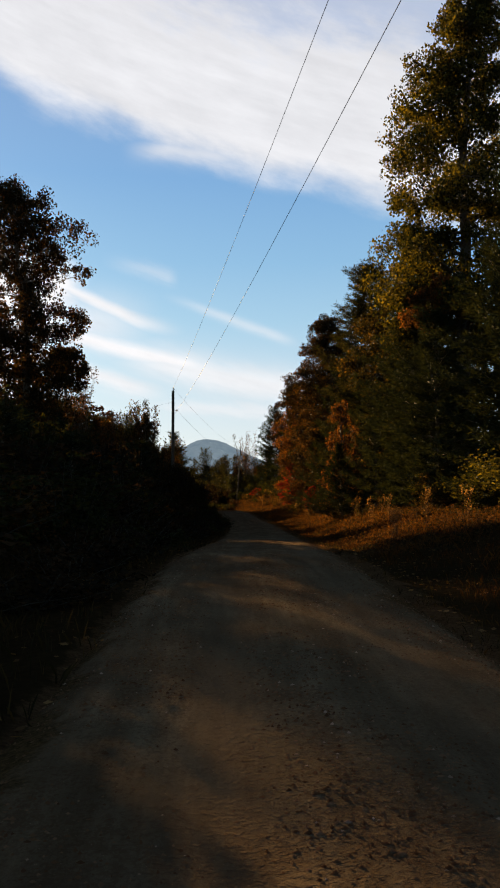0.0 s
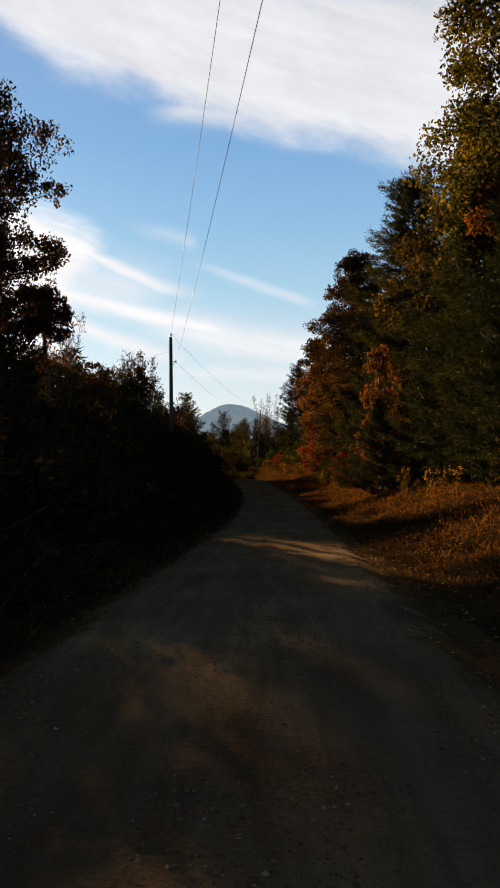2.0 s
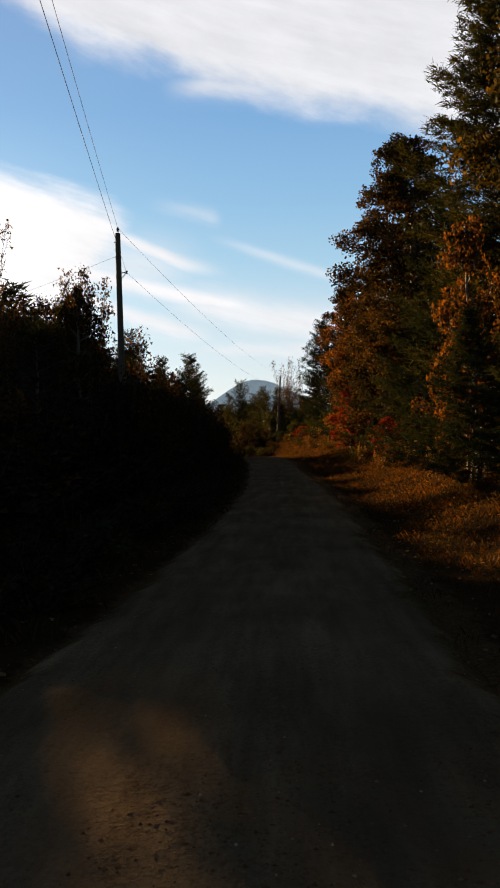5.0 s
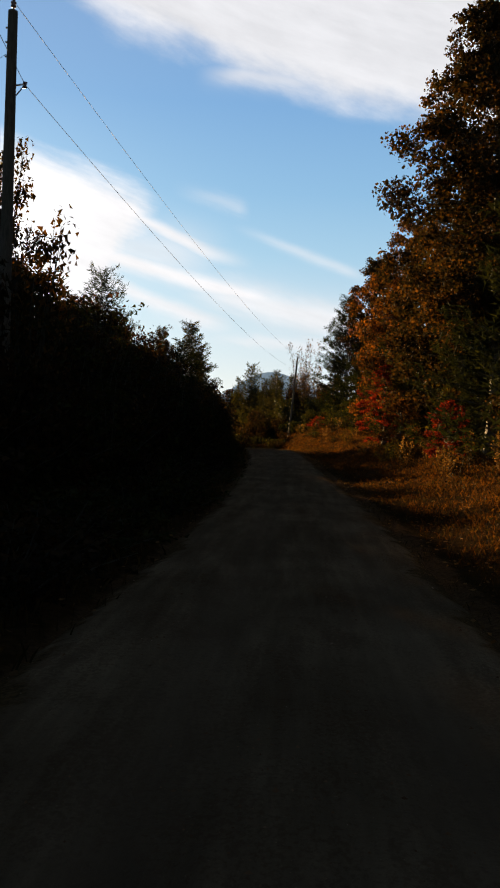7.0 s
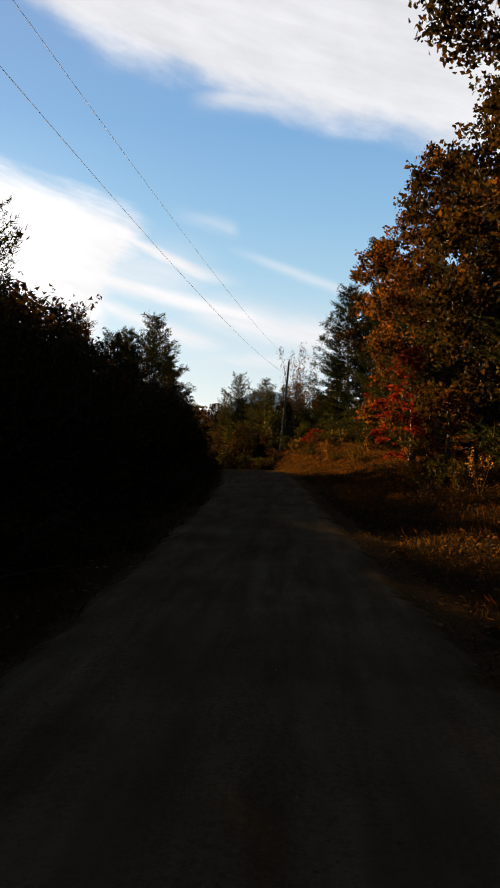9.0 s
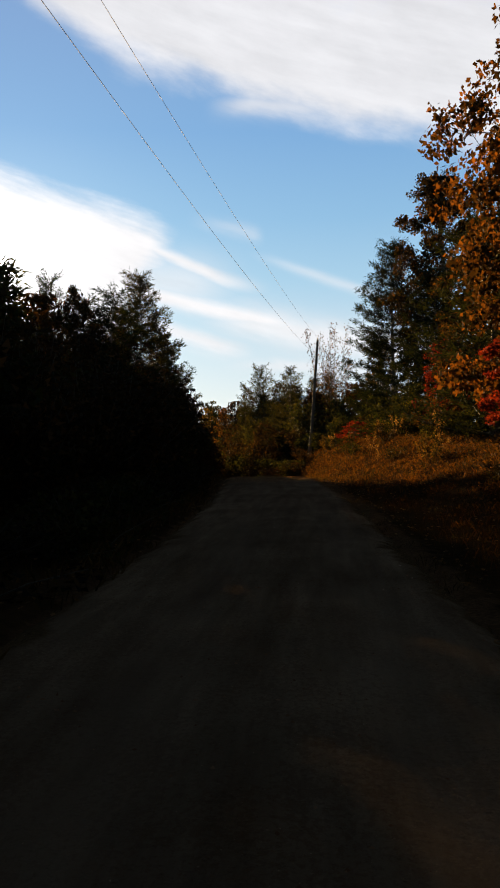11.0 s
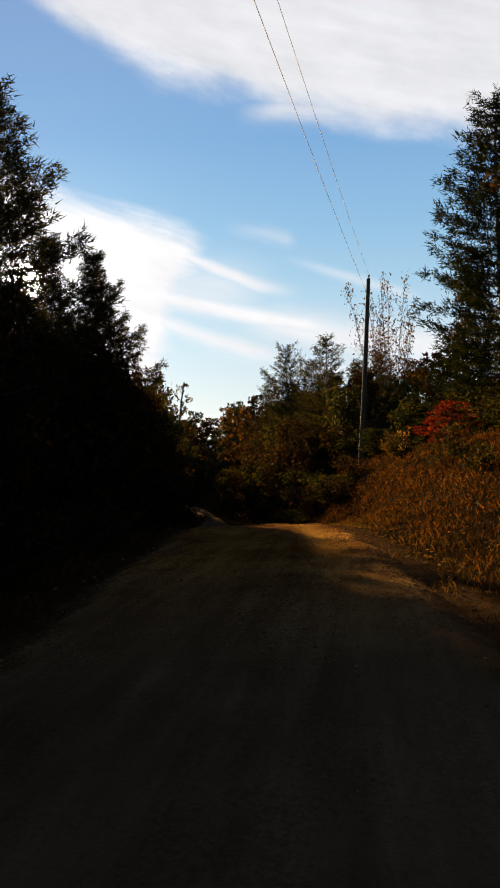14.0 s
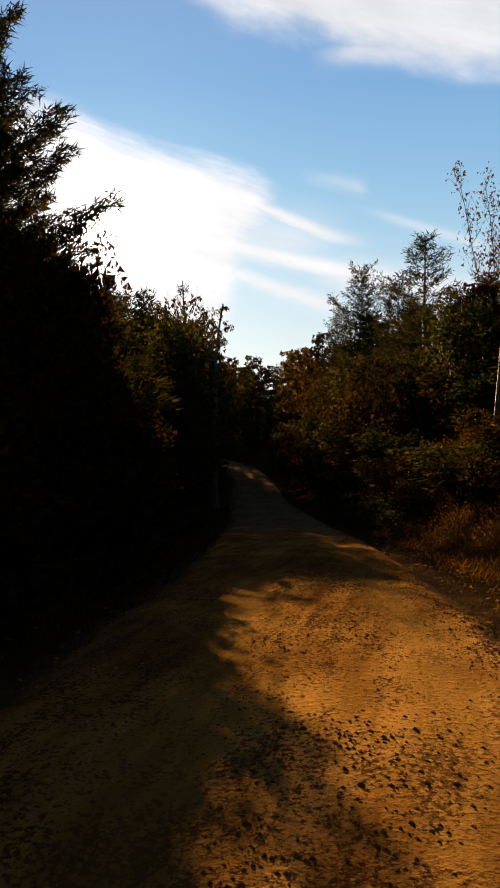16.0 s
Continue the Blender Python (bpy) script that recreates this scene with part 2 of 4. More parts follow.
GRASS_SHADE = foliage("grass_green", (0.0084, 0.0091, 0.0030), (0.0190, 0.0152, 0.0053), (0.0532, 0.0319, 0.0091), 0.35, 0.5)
WEED = foliage("weed_straw", (0.0450, 0.0280, 0.0100), (0.0950, 0.0590, 0.0220), (0.1900, 0.1250, 0.0520), 0.35)
LITTER = foliage("fallen_leaf", (0.0228, 0.0137, 0.0061), (0.0684, 0.0380, 0.0137), (0.1824, 0.1064, 0.0380), 0.15, 2.0)


def bark_material(name, dark, light, scale):
    m, n = material(name)
    place = n.add("ShaderNodeTexCoord").outputs["Object"]
    mp = n.add("ShaderNodeMapping")
    mp.inputs["Scale"].default_value = (1, 1, 0.16)
    n.link(place, mp.inputs["Vector"])
    f = n.noise(mp.outputs[0], scale, 6, 0.65)
    c = n.mix(n.math("MULTIPLY", n.noise(place, 1.3), 0.6), n.ramp(f, [(0.35, dark), (0.68, light)]), (0.05, 0.055, 0.035, 1))
    finish(n, principled(n, c, 0.9, 0.15), f, 0.9, 0.03)
    return m


BARK = bark_material("bark_grey_brown", (0.022, 0.017, 0.012), (0.10, 0.078, 0.058), 26)
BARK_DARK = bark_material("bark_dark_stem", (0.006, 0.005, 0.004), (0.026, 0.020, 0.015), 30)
BARK_PALE = bark_material("bark_pale", (0.05, 0.044, 0.038), (0.24, 0.21, 0.18), 20)
POLE_WOOD = bark_material("weathered_pole_wood", (0.020, 0.015, 0.011), (0.085, 0.062, 0.043), 30)


def dirt_material():
    m, n = material("dirt_gravel")
    place = n.add("ShaderNodeTexCoord").outputs["Object"]
    mp = n.add("ShaderNodeMapping")
    mp.inputs["Scale"].default_value = (1, 0.10, 1)
    n.link(place, mp.inputs["Vector"])
    mp2 = n.add("ShaderNodeMapping")
    mp2.inputs["Scale"].default_value = (1, 0.7, 1)
    n.link(place, mp2.inputs["Vector"])
    large, streaks = n.noise(place, 0.35, 4), n.noise(mp.outputs[0], 3.2, 6, 0.65)
    grit, clods = n.noise(place, 48, 5, 0.7), n.noise(place, 17, 3, 0.6)
    f = n.math("ADD", n.math("MULTIPLY", large, 0.45), n.math("MULTIPLY", streaks, 0.55))
    grey = n.ramp(f, [(0.33, (0.0290, 0.0200, 0.0110)), (0.50, (0.0580, 0.0425, 0.0235)), (0.68, (0.0950, 0.0710, 0.0400))])
    # warmth of the low sun painted into the soil of the lit stretch
    sunlit_clay = n.ramp(f, [(0.36, (0.0390, 0.0150, 0.0036)), (0.50, (0.0960, 0.0480, 0.0104)), (0.64, (0.1660, 0.0930, 0.0220))])
    soil = n.add("ShaderNodeAttribute")
    soil.attribute_name = "sunlit_clay"
    c = n.mix(soil.outputs["Fac"], grey, sunlit_clay)
    # dark flecks: soil crumbs, with the small shadows of clods painted in
    flecks = n.noise(mp2.outputs[0], 30, 5, 0.74)
    where = n.math("ADD", n.math("MULTIPLY", n.noise(place, 1.3, 4, 0.65), 0.5), n.math("MULTIPLY", n.noise(mp.outputs[0], 5.0, 4, 0.6), 0.5))
    crumb_shadow = n.smooth(n.math("ADD", flecks, n.math("MULTIPLY", n.math("SUBTRACT", where, 0.5), 0.85)), 0.49, 0.60)
    crumb_shadow = n.math("MULTIPLY", crumb_shadow, n.math("ADD", 0.35, n.math("MULTIPLY", soil.outputs["Fac"], 0.55)))
    c = n.mix(crumb_shadow, c, (0.022, 0.009, 0.004, 1))
    c = n.mix(n.smooth(grit, 0.50, 0.72, 0.0, 0.6), c, (0.045, 0.025, 0.012, 1))
    c = n.mix(n.smooth(grit, 0.36, 0.22, 0.0, 0.5), c, (0.30, 0.22, 0.14, 1))
    packed = n.add("ShaderNodeAttribute")
    packed.attribute_name = "packed"
    smoothed = n.mix(soil.outputs["Fac"], (0.064, 0.047, 0.028, 1), (0.125, 0.075, 0.018, 1))
    c = n.mix(n.math("MULTIPLY", packed.outputs["Fac"], 0.5), c, smoothed)
    verge = n.add("ShaderNodeAttribute")
    verge.attribute_name = "verge"
    ragged = n.math("ADD", verge.outputs["Fac"], n.math("MULTIPLY", n.math("SUBTRACT", n.noise(place, 3.5, 6, 0.7), 0.5), 1.3))
    c = n.mix(n.smooth(ragged, 0.35, 0.75), c, n.ramp(n.noise(place, 22, 5, 0.7), [(0.35, (0.014, 0.010, 0.005)), (0.65, (0.046, 0.029, 0.012))]))
    h = n.math("ADD", n.math("MULTIPLY", grit, 0.8), n.math("MULTIPLY", n.smooth(clods, 0.45, 0.7), 0.6))
    earthy(n, c, h, 0.85, 0.018, 0.21)
    return m


def ground_material():
    m, n = material("leafy_ground")
    place = n.add("ShaderNodeTexCoord").outputs["Object"]
    f = n.math("ADD", n.math("MULTIPLY", n.noise(place, 0.25, 4), 0.5), n.math("MULTIPLY", n.noise(place, 7, 6, 0.7), 0.5))
    c = n.ramp(f, [(0.32, (0.010, 0.008, 0.004)), (0.5, (0.022, 0.014, 0.006)), (0.7, (0.046, 0.026, 0.010))])
    bare = n.add("ShaderNodeAttribute")
    bare.attribute_name = "bare"
    edge = n.math("ADD", bare.outputs["Fac"], n.math("MULTIPLY", n.math("SUBTRACT", n.noise(place, 2.2, 5, 0.65), 0.5), 1.5))
    soil = n.ramp(n.noise(place, 20, 6, 0.7), [(0.35, (0.030, 0.018, 0.009)), (0.65, (0.080, 0.046, 0.020))])
    c = n.mix(n.smooth(edge, 0.45, 0.9), c, soil)
    earthy(n, c, n.noise(place, 14, 7, 0.7), 1.0, 0.08)
    return m


def stone_material():
    m, n = material("gravel_stone")
    place = n.add("ShaderNodeTexCoord").outputs["Object"]
    island = n.add("ShaderNodeNewGeometry").outputs["Random Per Island"]
    c = n.ramp(island, [(0.0, (0.04, 0.019, 0.009)), (0.55, (0.075, 0.040, 0.018)), (0.97, (0.10, 0.060, 0.031)), (1.0, (0.19, 0.14, 0.10))])
    earthy(n, c, n.noise(place, 90, 4), 0.4, 0.004)
    return m


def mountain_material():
    m, n = material("hazy_glowing_hill")
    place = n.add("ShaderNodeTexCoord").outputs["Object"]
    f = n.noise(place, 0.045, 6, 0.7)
    # distance haze is painted in as blue, and the hill emits its own light
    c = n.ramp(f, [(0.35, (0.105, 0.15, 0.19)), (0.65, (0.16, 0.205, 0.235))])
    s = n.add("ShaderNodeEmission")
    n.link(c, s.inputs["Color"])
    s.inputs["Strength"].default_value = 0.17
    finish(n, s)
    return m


def metal_material(name, colour, rough):
    m, n = material(name)
    f = n.noise(n.add("ShaderNodeTexCoord").outputs["Object"], 18, 4)
    finish(n, principled(n, n.mix(n.math("MULTIPLY", f, 0.5), (*colour, 1), (0.08, 0.07, 0.06, 1)), rough, 0.5, 0.8))
    return m


def glaze_material():
    m, n = material("brown_porcelain")
    f = n.noise(n.add("ShaderNodeTexCoord").outputs["Object"], 30, 3)
    finish(n, principled(n, n.ramp(f, [(0.3, (0.06, 0.03, 0.02)), (0.7, (0.11, 0.055, 0.035))]), 0.25, 0.5))
    return m


DIRT, EARTH, STONE, HILL = dirt_material(), ground_material(), stone_material(), mountain_material()
WIRE, GALVANISED, PORCELAIN = metal_material("dull_dark_wire", (0.03, 0.03, 0.03), 0.9), metal_material("galvanised_steel", (0.35, 0.36, 0.37), 0.55), glaze_material()

# ---- the lie of the land ----
def curve(knots):
    """A smooth function through (y, value) knots."""
    ys, vs = (np.array(c, float) for c in zip(*knots))
    fine_y = np.arange(ys[0], ys[-1], 0.5)
    v = np.interp(fine_y, ys, vs)
    k = np.hanning(21)
    v = np.convolve(np.pad(v, 10, mode="edge"), k / k.sum(), mode="valid")
    return lambda y: np.interp(y, fine_y, v)


road_x = curve([(-60, 0.6), (-10, 0.0), (14, 0.0), (27, 0.45), (44, 1.15), (60, 1.45), (71, 1.45), (85, 1.05), (100, 0.65), (112, -0.05), (122, -0.95), (132, -2.2), (140, -3.4), (150, -5.2), (159, -7.0), (184, -12.7), (209, -18.2), (228, -23.5), (245, -31), (262, -43), (282, -60), (330, -105), (420, -190)])
road_z = curve([(-60, -1.8), (-10, -1.35), (0, -1.27), (14, -1.15), (20, -1.22), (28, -1.58), (38, -2.03), (50, -2.42), (60, -2.65), (72, -2.82), (94, -3.02), (108, -2.92), (117, -2.88), (125, -3.08), (129, -3.26), (134, -3.72), (141, -4.42), (147, -5.02), (153, -5.65), (159, -6.3), (175, -7.6), (190, -8.5), (209, -9.1), (250, -9.4), (420, -10)])
bank_z = curve([(-60, -0.9), (0, -0.3), (20, -0.5), (40, -0.85), (60, -1.5), (80, -1.95), (100, -1.9), (115, -1.45), (130, -1.15), (145, -1.55), (155, -2.3), (175, -4.4), (200, -6.5), (230, -7.5), (420, -8)])
left_z = curve([(-60, -1.6), (0, -1.2), (20, -1.2), (40, -2.1), (60, -2.6), (90, -2.9), (120, -2.8), (130, -3.3), (140, -4.2), (155, -5.5), (175, -6.8), (200, -7.9), (230, -8.4), (420, -9)])
HALF = 2.15


def ease(x, lo, hi):
    t = np.clip((x - lo) / (hi - lo), 0, 1)
    return t * t * (3 - 2 * t)


def wave(x, y, size, seed):
    """Cheap smooth unevenness from a few sines."""
    a = np.sin(x / size * 1.7 + y / size * 0.6 + seed) + np.sin(y / size * 1.3 - x / size * 0.8 + seed * 2.3)
    return (a + np.sin(x / size * 2.9 + seed * 1.1) * np.sin(y / size * 3.1 + seed)) / 3


def land_z(x, y):
    x, y = np.asarray(x, float), np.asarray(y, float)
    s = x - road_x(y)
    zr = road_z(y)
    dr, dl = s - HALF, -s - HALF
    right = zr + (bank_z(y) - zr) * ease(dr, 0.9, 5.2) - 0.10 * np.exp(-((dr - 0.6) / 0.5) ** 2) + 0.05 * np.clip(dr - 5, 0, 60)
    left = zr + (left_z(y) - zr) * ease(dl, 0.8, 6) - 0.15 * np.exp(-((dl - 1.0) / 0.6) ** 2) + 0.01 * np.clip(dl - 5, 0, 60)
    z = np.where(s > 0, right, left)
    off = np.abs(s) - HALF
    z = z + wave(x, y, 1.6, 1.0) * 0.06 * ease(off, 0.0, 1.5) + wave(x, y, 7.0, 2.0) * 0.16 * ease(off, 2.0, 6.0) + wave(x, y, 70.0, 4.0) * 3.0 * ease(off, 40, 200)
    return z - 0.16 * (1 - ease(off, -0.35, 0.15))


def road_top(x, y):
    """The road's own surface: a low crown, two wheel tracks, worn edges."""
    s = np.asarray(x, float) - road_x(y)
    tracks = np.exp(-((np.abs(s - 0.25) - 0.85) / 0.33) ** 2)
    edge = ease(np.abs(s), HALF - 0.5, HALF + 0.35)
    loose = wave(x, y, 0.22, 5.0) * 0.012 * (1 - 0.7 * tracks)
    return road_z(y) + 0.05 * (1 - (s / HALF) ** 2) - 0.035 * tracks - 0.22 * edge + loose + wave(x, y, 0.9, 3.0) * 0.015 + wave(x, y, 3.1, 6.0) * 0.02


def mesh_of(name, verts, faces, mat=None, smooth=False):
    """A mesh from arrays; all faces have the same number of corners."""
    verts, faces = np.asarray(verts, np.float32), np.asarray(faces, np.int32)
    me = bpy.data.meshes.new(name)
    me.vertices.add(len(verts))
    me.vertices.foreach_set("co", verts.ravel())
    me.loops.add(faces.size)
    me.loops.foreach_set("vertex_index", faces.ravel())
    me.polygons.add(len(faces))
    me.polygons.foreach_set("loop_start", np.arange(len(faces), dtype=np.int32) * faces.shape[1])
    me.update(calc_edges=True)
    if smooth:
        me.polygons.foreach_set("use_smooth", np.ones(len(faces), bool))
    if mat:
        me.materials.append(mat)
    return me


def sheet(xs, ys, height, shift=None):
    gx, gy = np.meshgrid(xs, ys)
    if shift is not None:
        gx = gx + shift(gy)
    v = np.stack([gx, gy, height(gx, gy)], -1).reshape(-1, 3)
    i = np.arange(len(ys) - 1)[:, None] * len(xs) + np.arange(len(xs) - 1)[None]
    i = i.ravel()
    return v, np.stack([i, i + 1, i + 1 + len(xs), i + len(xs)], -1)


side = np.concatenate([np.arange(2.6, 9, 0.35), np.arange(9, 30, 2.0), np.geomspace(30, 2600, 16)])
xs = np.concatenate([-side[::-1], [-2.3, -2.0, -1.7, 0, 1.7, 2.0, 2.3], side])
ys = np.concatenate([-np.geomspace(60, 2600, 12)[::-1], np.arange(-56, 0, 4.0), np.arange(0, 165, 0.5), np.arange(165, 330, 4.0), np.geomspace(332, 4200, 16)])
v, fc = sheet(xs, ys, land_z, lambda y: road_x(np.clip(y, -60, 419)))
def mark(me, name, values):
    """A share for each vertex, for a material to read."""
    me.attributes.new(name, "FLOAT", "POINT").data.foreach_set("value", np.asarray(values, np.float32).ravel())
    return me


away = np.abs(v[:, 0] - road_x(np.clip(v[:, 1], -60, 419))) - HALF
tagged(new("ground", mark(mesh_of("ground", v, fc, EARTH, True), "bare", (1 - ease(away, -0.1, np.where(v[:, 0] > road_x(v[:, 1]), 0.8, 0.25))) * (v[:, 1] < 144))), "brown leafy ground with dry grass along the dirt road", "ground", kind="structure")

wobble = lambda y: road_x(y) + wave(y * 0.3, y, 2.3, 8.0) * 0.16 + wave(y * 0.2, y, 0.6, 3.0) * 0.05
v, fc = sheet(np.arange(-2.7, 2.71, 0.15), np.concatenate([np.arange(-50, 0, 1.0), np.arange(0, 150, 0.2), np.arange(150, 330, 1.0)]), road_top, wobble)
across = v[:, 0] - road_x(v[:, 1]) - 0.25
road_mesh = mark(mesh_of("road", v, fc, DIRT, True), "verge", ease(np.abs(across + 0.25) + 0.22 * wave(v[:, 0], v[:, 1], 0.8, 2.0) + 0.14 * wave(v[:, 0], v[:, 1], 0.27, 4.0), HALF - 0.8, HALF + 0.15))
# the last share marks the stretch with sunlight painted into its soil colour
tagged(new("road", mark(mark(road_mesh, "packed", np.exp(-((np.abs(across) - 0.85) / 0.33) ** 2) * (0.6 + 0.4 * wave(v[:, 0], v[:, 1], 3.0, 2.0))), "sunlit_clay", ease(v[:, 1] + 3 * wave(v[:, 0], v[:, 1], 4.0, 3.0), 112, 124) * (1 - ease(v[:, 1], 146, 156)))), "unpaved brown dirt and gravel road with wheel tracks", "road", kind="structure")


def ridge(x, y):
    top = 60 * np.exp(-((x + 50) / np.where(x < -50, 80, 105)) ** 2) + 39 * np.exp(-((x + 20) / 350) ** 2) + wave(x, y, 23, 1.0) * 2.5 + wave(x, y, 6, 2.0) * 1.1
    return -10 + top * ease(y, 1450, 1800) * (1 - ease(y, 1830, 2300)) + 14 * ease(y, 1450, 1800)


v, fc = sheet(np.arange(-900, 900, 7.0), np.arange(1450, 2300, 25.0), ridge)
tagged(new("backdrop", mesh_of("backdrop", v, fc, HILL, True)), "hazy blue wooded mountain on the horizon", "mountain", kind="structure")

# ---- growing things ----
def part(name, me, parent, label=""):
    ob = new(name, me)
    ob.parent = parent
    return tagged(ob, label)


def tube(points, radii, sides=6):
    """A tapered tube along points."""
    points, radii = np.asarray(points, float), np.asarray(radii, float)
    ahead = np.gradient(points, axis=0)
    ahead /= np.linalg.norm(ahead, axis=1, keepdims=True) + 1e-9
    ref = np.where(np.abs(ahead[:, 2:3]) > 0.9, [[1.0, 0, 0]], [[0, 0, 1.0]])
    u = np.cross(ahead, ref)
    u /= np.linalg.norm(u, axis=1, keepdims=True) + 1e-9
    vv = np.cross(ahead, u)
    a = np.arange(sides) / sides * 2 * np.pi
    ring = np.cos(a)[None, :, None] * u[:, None] + np.sin(a)[None, :, None] * vv[:, None]
    verts = (points[:, None] + ring * radii[:, None, None]).reshape(-1, 3)
    i, j = np.meshgrid(np.arange(len(points) - 1), np.arange(sides), indexing="ij")
    a0, a1 = i * sides + j, i * sides + (j + 1) % sides
    return verts, np.stack([a0, a1, a1 + sides, a0 + sides], -1).reshape(-1, 4)


def joined(pieces):
    verts, faces, n = [], [], 0
    for v, fc in pieces:
        verts.append(v)
        faces.append(fc + n)
        n += len(v)
    return np.concatenate(verts), np.concatenate(faces)


def leaves(rng, centres, size, spread=0.35, plain=False):
    """A kite-shaped, lightly folded leaf at each centre."""
    n = len(centres)
    a = rng.normal(size=(n, 3)) + [0, 0, -0.25]
    a /= np.linalg.norm(a, axis=1, keepdims=True)
    b = np.cross(a, rng.normal(size=(n, 3)))
    b /= np.linalg.norm(b, axis=1, keepdims=True) + 1e-9
    c = np.cross(a, b)
    s = (size * rng.uniform(1 - spread, 1 + spread, n))[:, None]
    if plain:
        v = np.stack([centres - a * s * 0.6, centres + a * s * 0.45 + b * s * 0.36, centres + a * s * 0.45 - b * s * 0.36], 1)
        return v.reshape(-1, 3), np.arange(3 * n).reshape(-1, 3)
    v = np.stack([centres - a * s * 0.5, centres + b * s * 0.36 + c * s * 0.1, centres + a * s * 0.55, centres - b * s * 0.36 + c * s * 0.1], 1)
    return v.reshape(-1, 3), np.arange(4 * n).reshape(-1, 4)


def unit(v):
    return v / (np.linalg.norm(v) + 1e-9)


def broadleaf(seed, height, radius, base, limbs, lobe, sub, per, size, egg=0.55, plain=False, taper=0.45):
    """Trunk, branches and lobed foliage of a broad-leaved tree. base: where the crown begins, egg: height of its widest part (shares of the height).
    lobe: radius of the leafy mass at each limb's end, made of sub clumps of per leaves."""
    rng = np.random.default_rng(seed)
    zt = np.linspace(0, 1, 9)
    bend = np.cumsum(rng.normal(0, 0.014 * height, (9, 2)), 0) * np.linspace(0, 1, 9)[:, None]
    spine = np.column_stack([bend, zt * height * 0.95])
    r0 = 0.014 * height + 0.04
    trunk = tube(spine, r0 * (1.15 - zt) ** 0.9 + 0.012, 8)
    trunk[0][:8, :2] *= 1.5
    wood, ends, rads = [], [], []
    for k in range(limbs):
        f = base + (0.99 - base) * ((k + rng.uniform(0, 0.9)) / limbs)
        start = np.array([np.interp(f * 0.95, zt, spine[:, i]) for i in range(3)])
        start[2] = f * height * 0.93
        shape = (1 - abs(f - egg) / (1 - egg)) if f > egg else (1 - taper * (egg - f) / max(egg - base, 1e-3))
        shape = max(0.14, shape) ** 0.6
        rl = lobe * rng.uniform(0.65, 1.25) * (0.55 + 0.45 * shape)
        ln = max(radius * shape * rng.uniform(0.66, 1.06) - 0.6 * rl, 0.25)
        ang = k * 2.39996 + rng.uniform(-0.5, 0.5)
        rise = rng.uniform(0.10, 0.50) + 0.6 * max(f - egg, 0)
        out = np.array([math.cos(ang), math.sin(ang), 0])
        s = np.linspace(0, 1, 6)[:, None]
        pts = start + out * ln * s + np.array([0, 0, 1]) * (ln * rise * s ** 1.3 - 0.10 * ln * s ** 3) + rng.normal(0, 0.04 * ln, (6, 3)) * s
        r1 = r0 * 0.34 * (1.05 - f) + 0.014
        wood.append(tube(pts[::3] if plain else pts, np.linspace(r1, 0.012, 2 if plain else 6), 3 if plain else 5))
        for j in range(sub):
            inner = j % 3 == 2
            d = rng.normal(size=3) + [0, 0, 0.35] + out * 0.4
            q = rng.uniform(0.12, 0.8) if inner else 1.0
            o = np.array([np.interp(q, np.linspace(0, 1, 6), pts[:, i]) for i in range(3)])
            e = o + unit(d) * rl * rng.uniform(0.45, 1.0) * np.array([1, 1, 0.72]) * (0.7 if inner else 1.0)
            if not plain:
                wood.append(tube(np.array([o, (o + e) / 2 + rng.normal(0, 0.08 * rl, 3), e]), [0.015, 0.010, 0.005], 3))
            ends.append(e)
            rads.append(rl * rng.uniform(0.28, 0.46))
    ends, rads = np.array(ends), np.array(rads)
    idx = np.repeat(np.arange(len(ends)), np.maximum(3, (per * (rads / rads.mean()) ** 1.6).astype(int)))
    pos = rng.normal(size=(len(idx), 3))
    pos *= (rng.uniform(0.1, 1, len(idx)) ** 0.45 / (np.linalg.norm(pos, axis=1) + 1e-9))[:, None]
    pos = ends[idx] + pos * rads[idx][:, None] * [1.1, 1.1, 0.8]
    return {"trunk": trunk, "limb_structure": joined(wood), "crown": leaves(rng, pos, size, 0.4, plain)}


def stem_clump(seed, height, radius, stems, twigs, size, low=0.3, fill=4):
    """Slender stems that fan out from one stool, with fine upswept twigs and few leaves left."""
    rng = np.random.default_rng(seed)
    wood, tips = [], []
    for k in range(stems):
        a, reach = k * 2.39996 + rng.uniform(-0.4, 0.4), radius * rng.uniform(0.1, 0.8)
        h = height * rng.uniform(0.72, 1.0)
        s = np.linspace(0, 1, 8)[:, None]
        out = np.array([math.cos(a), math.sin(a), 0])
        pts = out * (0.12 + reach * s ** 1.3) + np.array([0, 0, 1]) * h * s + rng.normal(0, 0.012 * height, (8, 3)) * s * (1.2 - s)
        wood.append(tube(pts, np.linspace(0.055, 0.008, 8), 5))
        for j in range(twigs):
            q = low + (0.98 - low) * (j + rng.uniform(0, 0.9)) / twigs
            o = np.array([np.interp(q, np.linspace(0, 1, 8), pts[:, i]) for i in range(3)])
            ta = rng.uniform(0, 6.283)
            ln = radius * rng.uniform(0.25, 0.6) * (1.3 - q)
            d = np.array([math.cos(ta) * 0.6, math.sin(ta) * 0.6, 0.9]) * ln
            mid = o + d * 0.5 + rng.normal(0, 0.05 * ln, 3)
            wood.append(tube(np.array([o, mid, o + d]), [0.016, 0.011, 0.005], 3))
            for e in (o + d, mid, (o + mid) / 2):
                for _ in range(2):
                    t = e + (rng.normal(0, 0.28, 3) + [0, 0, 0.22]) * ln
                    wood.append(tube(np.array([e, (e + t) / 2, t]), [0.008, 0.006, 0.004], 3))
